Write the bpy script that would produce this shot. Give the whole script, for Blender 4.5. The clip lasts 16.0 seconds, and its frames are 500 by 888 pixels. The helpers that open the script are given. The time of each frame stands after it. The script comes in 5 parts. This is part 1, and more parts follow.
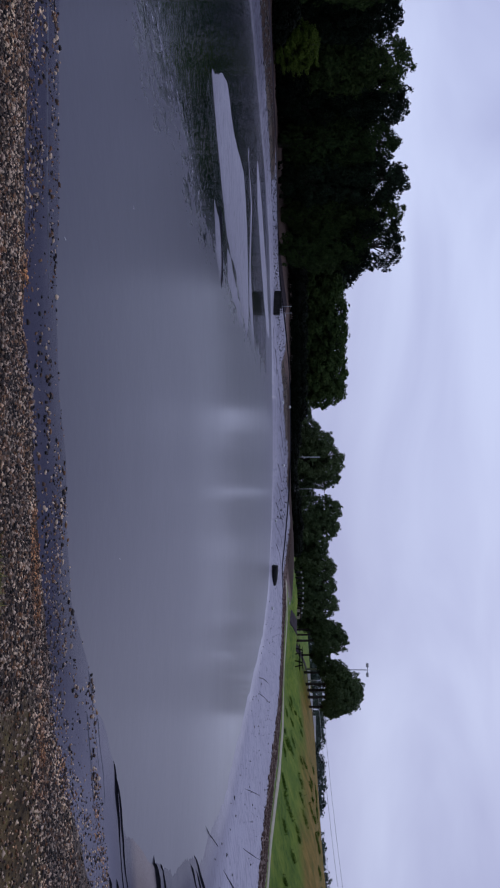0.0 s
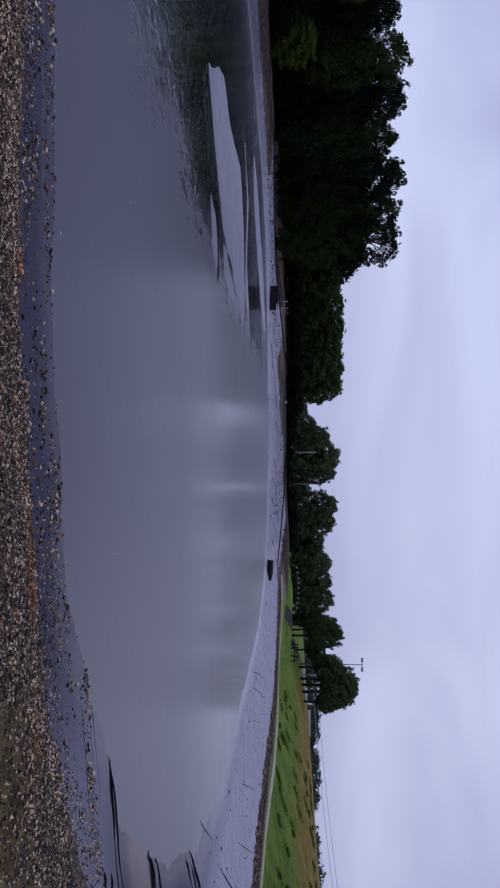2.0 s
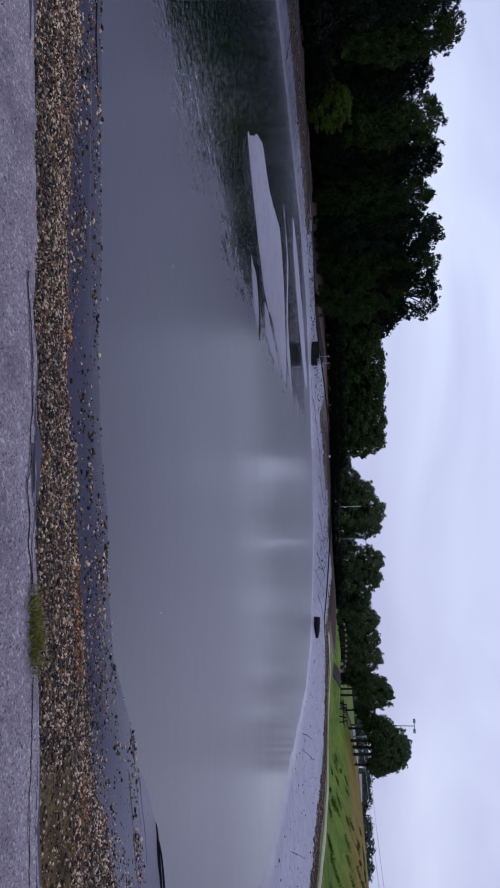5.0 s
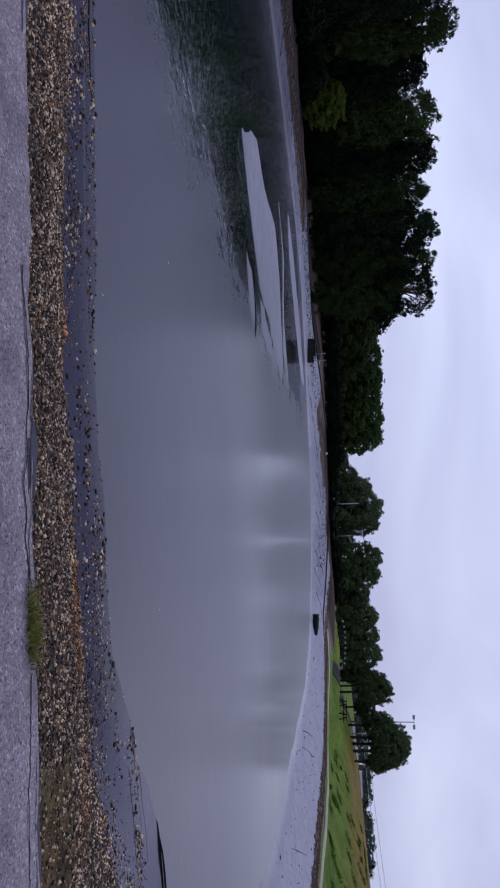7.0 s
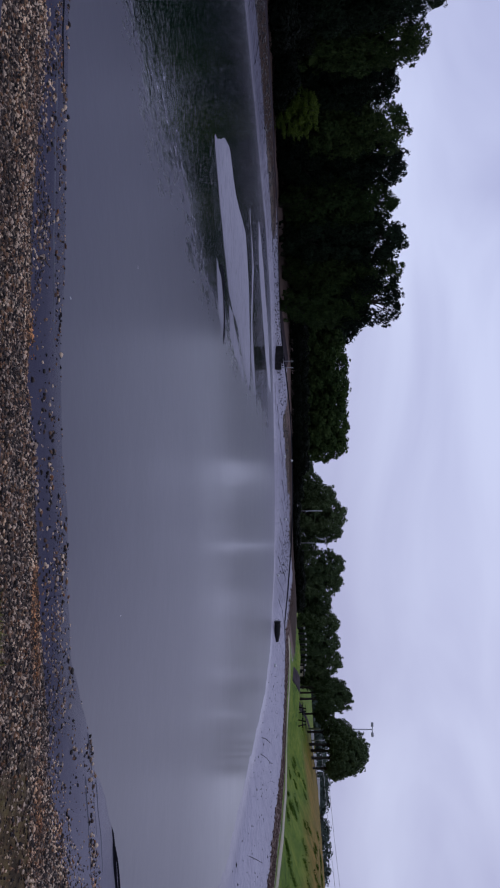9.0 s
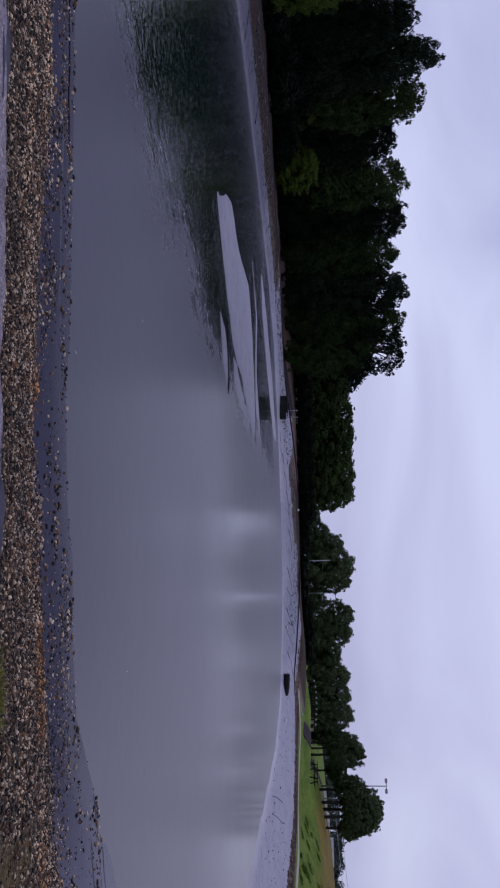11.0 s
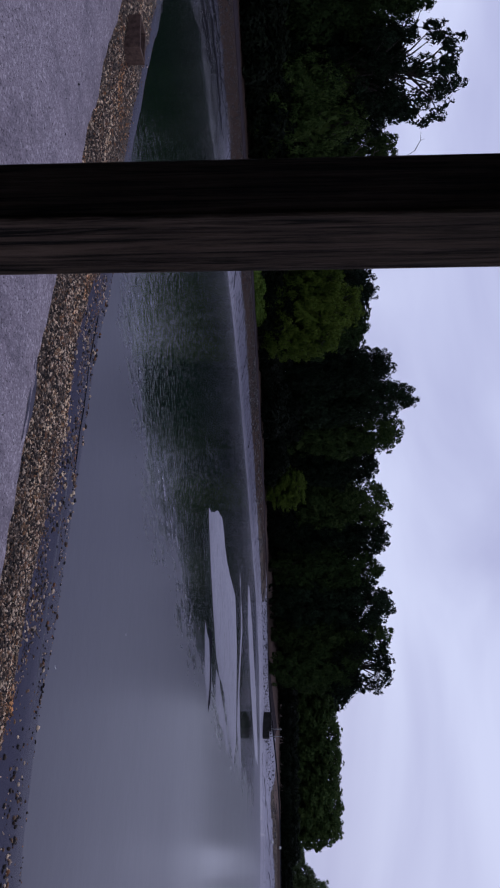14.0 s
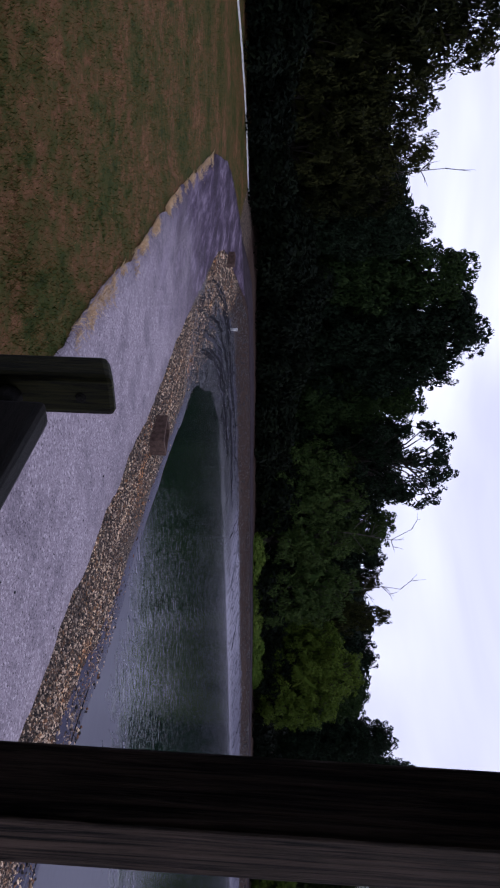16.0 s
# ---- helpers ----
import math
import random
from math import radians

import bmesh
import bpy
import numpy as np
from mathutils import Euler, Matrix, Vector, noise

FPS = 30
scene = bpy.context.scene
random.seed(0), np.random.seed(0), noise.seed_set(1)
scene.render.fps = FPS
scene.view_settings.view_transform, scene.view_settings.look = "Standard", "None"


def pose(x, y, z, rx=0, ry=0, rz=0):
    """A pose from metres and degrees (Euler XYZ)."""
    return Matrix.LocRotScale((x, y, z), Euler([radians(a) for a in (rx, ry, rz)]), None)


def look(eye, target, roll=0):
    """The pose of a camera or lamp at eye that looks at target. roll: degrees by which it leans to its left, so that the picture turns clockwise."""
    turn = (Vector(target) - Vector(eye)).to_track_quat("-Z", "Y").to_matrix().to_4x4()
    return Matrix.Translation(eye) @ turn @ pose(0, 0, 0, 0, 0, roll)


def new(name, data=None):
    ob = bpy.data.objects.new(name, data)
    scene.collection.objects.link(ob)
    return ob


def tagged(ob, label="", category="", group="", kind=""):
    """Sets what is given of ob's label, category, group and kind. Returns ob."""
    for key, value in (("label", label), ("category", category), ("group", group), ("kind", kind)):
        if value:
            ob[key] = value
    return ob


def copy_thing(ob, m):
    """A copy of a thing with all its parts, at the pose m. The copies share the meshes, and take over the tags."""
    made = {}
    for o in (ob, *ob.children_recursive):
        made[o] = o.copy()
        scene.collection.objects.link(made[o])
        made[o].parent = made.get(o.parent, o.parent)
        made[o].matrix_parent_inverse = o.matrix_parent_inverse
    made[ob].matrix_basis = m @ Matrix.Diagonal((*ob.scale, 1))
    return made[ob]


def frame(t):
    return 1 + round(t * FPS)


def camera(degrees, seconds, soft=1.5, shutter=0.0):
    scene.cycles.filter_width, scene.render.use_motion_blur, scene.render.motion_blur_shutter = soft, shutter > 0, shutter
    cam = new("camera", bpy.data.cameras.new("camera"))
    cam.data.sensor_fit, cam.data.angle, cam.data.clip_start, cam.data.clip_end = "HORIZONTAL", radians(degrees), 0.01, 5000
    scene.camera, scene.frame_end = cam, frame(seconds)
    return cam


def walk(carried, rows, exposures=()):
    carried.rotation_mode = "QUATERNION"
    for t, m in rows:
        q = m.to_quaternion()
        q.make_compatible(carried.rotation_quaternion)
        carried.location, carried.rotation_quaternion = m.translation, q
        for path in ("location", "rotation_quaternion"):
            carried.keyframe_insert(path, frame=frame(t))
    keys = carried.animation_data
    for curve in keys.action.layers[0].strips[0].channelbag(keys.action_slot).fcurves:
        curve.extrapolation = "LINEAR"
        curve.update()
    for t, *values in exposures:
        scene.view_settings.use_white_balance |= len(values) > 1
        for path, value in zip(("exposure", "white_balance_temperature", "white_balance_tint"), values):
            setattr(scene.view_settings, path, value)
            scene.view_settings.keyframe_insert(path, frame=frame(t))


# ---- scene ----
cam = camera(36.0, 16.0, 2.1)
PATH = [
    (0, (0.032, 0.156, 1.609), (0.018, 2.153, 1.492), 89.8),
    (0.5, (0.025, 0.156, 1.611), (0.032, 2.154, 1.504), 89.7),
    (1, (0.035, 0.162, 1.611), (0.114, 2.157, 1.495), 89.5),
    (1.5, (0.07, 0.145, 1.618), (0.16, 2.14, 1.517), 89.7),
    (2, (0.028, 0.16, 1.61), (0.027, 2.157, 1.504), 90.0),
    (2.5, (0.041, 0.139, 1.618), (0.019, 2.135, 1.502), 90.2),
    (3, (0.023, 0.126, 1.628), (-0.068, 2.111, 1.395), 90.0),
    (3.5, (0.032, 0.127, 1.609), (-0.085, 2.111, 1.382), 89.1),
    (4, (0.029, 0.127, 1.603), (-0.118, 2.11, 1.39), 89.3),
    (4.2, (0.02, 0.124, 1.612), (-0.138, 2.106, 1.397), 89.3),
    (6.3, (0.006, 0.14, 1.605), (-0.105, 2.125, 1.386), 87.7),
    (6.5, (0.039, 0.132, 1.612), (-0.08, 2.117, 1.393), 88.0),
    (7, (0.036, 0.149, 1.607), (-0.104, 2.133, 1.397), 88.2),
    (7.5, (0.012, 0.133, 1.61), (-0.106, 2.122, 1.437), 88.7),
    (8, (0.033, 0.16, 1.605), (-0.068, 2.152, 1.462), 89.3),
    (8.5, (0.029, 0.158, 1.599), (-0.086, 2.15, 1.468), 89.6),
    (9, (0.015, 0.138, 1.61), (-0.138, 2.129, 1.489), 89.5),
    (11.5, (0.002, 0.155, 1.61), (-0.288, 2.13, 1.473), 88.3),
    (12, (-0.012, 0.147, 1.608), (-0.299, 2.121, 1.467), 88.1),
    (12.5, (0.002, 0.151, 1.602), (-0.338, 2.117, 1.466), 87.6),
    (13, (-0.023, 0.138, 1.604), (-0.502, 2.076, 1.471), 87.7),
    (13.5, (-0.037, 0.027, 1.633), (-0.775, 1.882, 1.514), 88.4),
    (14, (-0.038, -0.087, 1.662), (-1.060, 1.630, 1.575), 89.6),
    (14.5, (-0.139, -0.105, 1.67), (-1.393, 1.451, 1.594), 91.2),
    (15, (-0.203, -0.149, 1.667), (-1.66, 1.219, 1.594), 91.7),
    (15.5, (-0.24, -0.211, 1.66), (-1.816, 1.017, 1.563), 92.2),
    (16, (-0.249, -0.27, 1.663), (-1.918, 0.827, 1.56), 92.4),
]
EXPOSURES = [(0, -0.27, 5470, 24), (2.5, -0.31, 5430, 24), (3.2, -0.05, 5520, 22), (4.2, -0.03, 5550, 21), (6.3, -0.07, 5550, 22), (7.5, -0.14, 5550, 23), (9, -0.27, 5560, 25), (12.5, -0.24, 5620, 28), (13.2, -0.18, 5630, 26), (14, -0.21, 5640, 25), (14.5, -0.22, 5740, 23), (15, 0.33, 5840, 25), (16, 0.38, 5780, 26)]
walk(cam, [(t, look(eye, target, roll)) for t, eye, target, roll in PATH], EXPOSURES)

# ---- light: an overcast early sky, brighter behind the far bank ----
SUN_EL, SUN_ROT = radians(38), radians(20)
world = bpy.data.worlds.new("overcast")
world.use_nodes = True
scene.world = world
wn, wl = world.node_tree.nodes, world.node_tree.links
wn.clear()
w_out = wn.new("ShaderNodeOutputWorld")
w_bg = wn.new("ShaderNodeBackground")
w_sky = wn.new("ShaderNodeTexSky")
w_sky.sky_type, w_sky.sun_disc = "NISHITA", False
w_sky.sun_elevation, w_sky.sun_rotation = SUN_EL, SUN_ROT
w_sky.air_density, w_sky.dust_density = 1.0, 4.0
w_co = wn.new("ShaderNodeTexCoord")
w_map = wn.new("ShaderNodeMapping")
w_map.inputs["Scale"].default_value = (1.0, 1.0, 3.2)
w_noise = wn.new("ShaderNodeTexNoise")
w_noise.inputs["Scale"].default_value, w_noise.inputs["Detail"].default_value = 2.1, 5.0
w_noise.inputs["Distortion"].default_value = 0.5
w_noise.inputs["Roughness"].default_value = 0.45
w_ramp = wn.new("ShaderNodeValToRGB")
w_ramp.color_ramp.elements[0].position, w_ramp.color_ramp.elements[0].color = 0.36, (5.0, 5.2, 6.2, 1)
w_ramp.color_ramp.elements[1].position, w_ramp.color_ramp.elements[1].color = 0.66, (6.95, 7.35, 7.9, 1)
w_mix = wn.new("ShaderNodeMixRGB")
w_mix.inputs["Fac"].default_value = 0.95
wl.new(w_co.outputs["Generated"], w_map.inputs["Vector"])
wl.new(w_map.outputs["Vector"], w_noise.inputs["Vector"])
wl.new(w_noise.outputs["Fac"], w_ramp.inputs["Fac"])
wl.new(w_sky.outputs["Color"], w_mix.inputs["Color1"])
wl.new(w_ramp.outputs["Color"], w_mix.inputs["Color2"])
w_sep = wn.new("ShaderNodeSeparateXYZ")
w_west = wn.new("ShaderNodeMath")
w_west.operation, w_west.inputs[1].default_value, w_west.inputs[2].default_value = "MULTIPLY_ADD", -0.15, 1.05
w_lift = wn.new("ShaderNodeVectorMath")
w_lift.operation = "SCALE"
wl.new(w_co.outputs["Generated"], w_sep.inputs["Vector"])
wl.new(w_sep.outputs["X"], w_west.inputs[0])
wl.new(w_mix.outputs["Color"], w_lift.inputs[0])
wl.new(w_west.outputs["Value"], w_lift.inputs["Scale"])
wl.new(w_lift.outputs["Vector"], w_bg.inputs["Color"])
w_bg.inputs["Strength"].default_value = 0.1
wl.new(w_bg.outputs["Background"], w_out.inputs["Surface"])

sun_data = bpy.data.lights.new("sun", "SUN")
sun_data.energy, sun_data.angle, sun_data.color = 0.5, radians(25), (1.0, 0.96, 0.92)
sun = new("sun", sun_data)
sun.matrix_world = look((20, 55, 46), (0, 0, 0))


# ---- materials ----
class Mat:
    """A node material with a Principled shader and short helpers."""

    def __init__(self, name, rough=0.8, spec=0.3):
        self.m = bpy.data.materials.new(name)
        self.m.use_nodes = True
        self.n, self.l = self.m.node_tree.nodes, self.m.node_tree.links
        self.b = self.n["Principled BSDF"]
        self.b.inputs["Roughness"].default_value = rough
        self.b.inputs["Specular IOR Level"].default_value = spec
        self.co = self.n.new("ShaderNodeTexCoord").outputs["Object"]

    def noise(self, scale, detail=4.0, rough=0.55, stretch=None, distort=0.0):
        t = self.n.new("ShaderNodeTexNoise")
        t.inputs["Scale"].default_value, t.inputs["Detail"].default_value = scale, detail
        t.inputs["Roughness"].default_value, t.inputs["Distortion"].default_value = rough, distort
        self.l.new(self.at(stretch), t.inputs["Vector"])
        return t.outputs["Fac"]

    def at(self, stretch):
        if not stretch:
            return self.co
        mp = self.n.new("ShaderNodeMapping")
        mp.inputs["Scale"].default_value = stretch
        self.l.new(self.co, mp.inputs["Vector"])
        return mp.outputs["Vector"]

    def voronoi(self, scale, out="Color", stretch=None):
        t = self.n.new("ShaderNodeTexVoronoi")
        t.inputs["Scale"].default_value = scale
        self.l.new(self.at(stretch), t.inputs["Vector"])
        return t.outputs[out]

    def n_edge(self, scale, stretch=None):
        t = self.n.new("ShaderNodeTexVoronoi")
        t.feature = "DISTANCE_TO_EDGE"
        t.inputs["Scale"].default_value = scale
        w = self.n.new("ShaderNodeTexNoise")
        w.inputs["Scale"].default_value = 1.1
        self.l.new(self.co, w.inputs["Vector"])
        v = self.n.new("ShaderNodeVectorMath")
        v.operation = "ADD"
        self.l.new(self.at(stretch), v.inputs[0])
        self.l.new(w.outputs["Color"], v.inputs[1])
        self.l.new(v.outputs["Vector"], t.inputs["Vector"])
        return t.outputs["Distance"]

    def ramp(self, fac, *stops):
        r = self.n.new("ShaderNodeValToRGB")
        e = r.color_ramp.elements
        while len(e) < len(stops):
            e.new(0.5)
        for el, (p, c) in zip(e, stops):
            el.position = p
            el.color = (*c, 1) if len(c) == 3 else c
        self.l.new(fac, r.inputs["Fac"])
        return r.outputs["Color"]

    def mix(self, fac, a, b, how="MIX"):
        x = self.n.new("ShaderNodeMixRGB")
        x.blend_type = how
        for sock, v in (("Fac", fac), ("Color1", a), ("Color2", b)):
            if isinstance(v, (int, float)):
                x.inputs[sock].default_value = v if sock == "Fac" else (v, v, v, 1)
            elif isinstance(v, tuple):
                x.inputs[sock].default_value = (*v, 1)
            else:
                self.l.new(v, x.inputs[sock])
        return x.outputs["Color"]

    def math(self, op, a, b=0.0):
        x = self.n.new("ShaderNodeMath")
        x.operation = op
        for k, v in enumerate((a, b)):
            if isinstance(v, (int, float)):
                x.inputs[k].default_value = v
            else:
                self.l.new(v, x.inputs[k])
        return x.outputs["Value"]

    def attr(self, name):
        a = self.n.new("ShaderNodeAttribute")
        a.attribute_name = name
        return a.outputs["Fac"]

    def chance(self, island=False):
        if island:
            return self.n.new("ShaderNodeNewGeometry").outputs["Random Per Island"]
        return self.n.new("ShaderNodeObjectInfo").outputs["Random"]

    def colour(self, c):
        if isinstance(c, tuple):
            self.b.inputs["Base Color"].default_value = (*c, 1)
        else:
            self.l.new(c, self.b.inputs["Base Color"])
        return self

    def rough(self, v):
        self.l.new(v, self.b.inputs["Roughness"])
        return self

    def bump(self, height, strength=0.4, distance=0.02):
        b = self.n.new("ShaderNodeBump")
        b.inputs["Strength"].default_value, b.inputs["Distance"].default_value = strength, distance
        self.l.new(height, b.inputs["Height"])
        self.l.new(b.outputs["Normal"], self.b.inputs["Normal"])
        return self


def mat_ground():
    """Mud, shingle bed, grass and bare earth on one sheet, by zone."""
    k = Mat("ground", 0.85, 0.25)
    edge = k.noise(2.3, 6, 0.65)
    fine = k.noise(28, 6, 0.7)
    patch = k.noise(0.55, 5, 0.6)
    # wet silt, pale and violet-grey, with drag lines
    streak = k.noise(3.0, 5, 0.6, (0.35, 2.2, 1))
    mud = k.mix(streak, (0.036, 0.035, 0.058), (0.066, 0.064, 0.096))
    mud = k.mix(k.ramp(fine, (0.62, (0, 0, 0)), (0.74, (1, 1, 1))), mud, (0.09, 0.085, 0.095))
    pale = k.mix(k.noise(0.9, 5, 0.6, (1, 0.4, 1)), (0.27, 0.26, 0.32), (0.38, 0.37, 0.43))
    pale = k.mix(k.ramp(k.noise(9, 4, 0.6), (0.66, (0, 0, 0)), (0.72, (1, 1, 1))), pale, (0.18, 0.16, 0.17))
    shore = k.mix(k.attr("pale"), mud, pale)
    # Wrinkles of the liner as dark lines, their shade put into the colour.
    crease = k.ramp(k.n_edge(1.6, (0.5, 1.8, 1)), (0.0, (0.9, 0.9, 0.9)), (0.10, (0, 0, 0)))
    shore = k.mix(k.math("MULTIPLY", crease, k.attr("wrinkled")), shore, (0.035, 0.033, 0.048))
    # Soaked black liner; the wood's dark reflection and glints go into the colour too.
    soaked = k.mix(k.ramp(k.noise(2.4, 5, 0.7, (0.8, 1.9, 1), 0.8), (0.50, (0, 0, 0)), (0.72, (1, 1, 1))), (0.002, 0.002, 0.004), (0.036, 0.036, 0.054))
    shore = k.mix(k.attr("black"), shore, soaked)
    shore = k.mix(k.attr("silt"), shore, (0.15, 0.122, 0.122))
    # shingle bed under the loose stones
    bed = k.mix(k.voronoi(60), (0.016, 0.013, 0.012), (0.06, 0.05, 0.044), "MIX")
    bed = k.mix(0.75, bed, k.ramp(k.voronoi(60), (0.1, (0.010, 0.008, 0.007)), (0.55, (0.06, 0.045, 0.036)), (0.8, (0.20, 0.145, 0.10)), (0.95, (0.40, 0.34, 0.28))))
    moss = k.ramp(k.noise(5.0, 6, 0.7), (0.40, (0.034, 0.024, 0.012)), (0.52, (0.095, 0.064, 0.028)), (0.64, (0.14, 0.11, 0.032)))
    bed = k.mix(k.attr("moss"), bed, moss)
    # grass, mown, with thatch
    blade = k.noise(60, 5, 0.75, (1, 1, 0.3))
    tuss = k.noise(2.6, 6, 0.7, (1, 0.6, 1))
    grass = k.ramp(k.mix(0.45, k.mix(0.5, patch, tuss), blade), (0.38, (0.014, 0.038, 0.004)), (0.46, (0.056, 0.106, 0.008)), (0.54, (0.115, 0.168, 0.014)), (0.62, (0.20, 0.20, 0.030)))
    dry = k.ramp(k.mix(0.25, k.mix(0.55, k.noise(0.8, 4, 0.6), k.noise(6.5, 5, 0.7)), blade), (0.38, (0.010, 0.014, 0.004)), (0.45, (0.030, 0.040, 0.008)), (0.51, (0.064, 0.045, 0.014)), (0.57, (0.108, 0.050, 0.024)), (0.64, (0.19, 0.110, 0.052)))
    hay = k.ramp(k.mix(0.4, k.noise(0.9, 5, 0.65), blade), (0.38, (0.075, 0.080, 0.010)), (0.50, (0.150, 0.105, 0.018)), (0.62, (0.24, 0.150, 0.034)))
    lawn = k.mix(k.attr("hay"), k.mix(k.attr("dry"), grass, dry), hay)
    earth = k.mix(k.noise(6, 6, 0.7), (0.018, 0.012, 0.010), (0.060, 0.038, 0.029))
    earth = k.mix(k.ramp(k.attr("pale"), (0.9, (0, 0, 0)), (1.0, (1, 1, 1))), earth, k.mix(k.noise(5, 6, 0.7), (0.075, 0.050, 0.042), (0.19, 0.135, 0.115)))

    def zone(name):
        return k.ramp(k.math("ADD", k.attr(name), k.math("MULTIPLY", k.math("SUBTRACT", edge, 0.5), 0.9)), (0.42, (0, 0, 0)), (0.58, (1, 1, 1)))

    c = k.mix(zone("stony"), shore, bed)
    c = k.mix(zone("earth"), c, earth)
    c = k.mix(zone("grass"), c, lawn)
    k.colour(c)
    k.rough(k.mix(k.attr("black"), k.mix(k.attr("wet"), 0.9, 0.5), 0.17))
    k.l.new(k.mix(k.attr("black"), k.mix(k.math("MAXIMUM", k.math("MULTIPLY", k.attr("wet"), 0.3), k.math("MULTIPLY", k.attr("pale"), k.math("SUBTRACT", 1.0, k.math("MAXIMUM", k.attr("grass"), k.attr("earth"))))), 0.06, 0.3), 0.5), k.b.inputs["Specular IOR Level"])
    creased = k.math("MULTIPLY", k.attr("black"), k.math("MULTIPLY", k.noise(3.4, 5, 0.65, (1, 0.45, 1), 1.6), 2.6))
    k.bump(k.math("ADD", k.mix(0.5, k.noise(14, 6, 0.7), k.noise(70, 4, 0.7)), creased), 0.5, 0.03)
    return k.m


def mat_water():
    """Pond water: dimpled in the lee of the wood, whose dark reflection is put into the colour; dulled by the breeze
    elsewhere.
    """
    k = Mat("pond_water", 0.05, 0.3)
    k.b.inputs["IOR"].default_value = 1.33
    sep = k.n.new("ShaderNodeSeparateXYZ")
    k.l.new(k.co, sep.inputs["Vector"])
    sx, sy = sep.outputs["X"], sep.outputs["Y"]
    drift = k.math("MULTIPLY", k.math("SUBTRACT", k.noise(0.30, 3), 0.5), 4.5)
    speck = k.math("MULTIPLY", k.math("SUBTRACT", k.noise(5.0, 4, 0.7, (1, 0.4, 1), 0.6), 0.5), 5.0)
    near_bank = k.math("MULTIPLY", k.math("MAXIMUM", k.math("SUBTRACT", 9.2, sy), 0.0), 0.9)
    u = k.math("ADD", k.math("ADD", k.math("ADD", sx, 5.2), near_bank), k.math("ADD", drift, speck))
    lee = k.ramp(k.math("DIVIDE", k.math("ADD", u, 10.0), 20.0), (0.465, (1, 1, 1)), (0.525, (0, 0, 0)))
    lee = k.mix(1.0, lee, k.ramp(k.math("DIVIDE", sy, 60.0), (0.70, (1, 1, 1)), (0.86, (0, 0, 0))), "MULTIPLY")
    far = k.ramp(k.math("DIVIDE", k.math("ADD", sy, k.math("MULTIPLY", drift, 1.2)), 60.0), (0.22, (0, 0, 0)), (0.36, (1, 1, 1)))
    far_sheen = k.ramp(k.math("DIVIDE", k.math("ADD", sy, k.math("MULTIPLY", drift, 1.5)), 60.0), (0.36, (0, 0, 0)), (0.66, (1, 1, 1)))
    # Colour holds the wood's dark reflection in the lee, pale misty sheen far out.
    k.colour(k.mix(lee, k.mix(far_sheen, k.mix(k.noise(0.12, 3), (0.023, 0.021, 0.045), (0.029, 0.028, 0.051)), (0.080, 0.084, 0.108)), (0.004, 0.012, 0.007)))
    k.rough(k.mix(lee, k.mix(k.noise(0.5, 4, 0.6), 0.27, 0.31), 0.02))
    k.l.new(k.mix(lee, 0.36, 0.45), k.b.inputs["Specular IOR Level"])
    k.l.new(k.mix(lee, k.mix(far, 0.0, 0.34), 0.0), k.b.inputs["Coat Weight"])
    k.b.inputs["Coat Roughness"].default_value, k.b.inputs["Coat IOR"].default_value = 0.06, 1.33
    waves = k.mix(0.18, k.noise(8.0, 3, 0.6, (1, 0.7, 1), 0.8), k.noise(17.0, 3, 0.6, (1, 0.7, 1), 0.6))
    calm = k.math("MULTIPLY", k.noise(1.6, 4, 0.6), 0.5)
    crests = k.n.new("ShaderNodeBump")
    crests.inputs["Strength"].default_value, crests.inputs["Distance"].default_value = 0.13, 0.05
    k.l.new(k.noise(5.0, 3, 0.6, (0.12, 1.0, 1), 0.3), crests.inputs["Height"])
    k.l.new(crests.outputs["Normal"], k.b.inputs["Coat Normal"])
    k.bump(k.mix(lee, calm, k.math("MULTIPLY", waves, 1.3)), 0.16, 0.05)
    return k.m


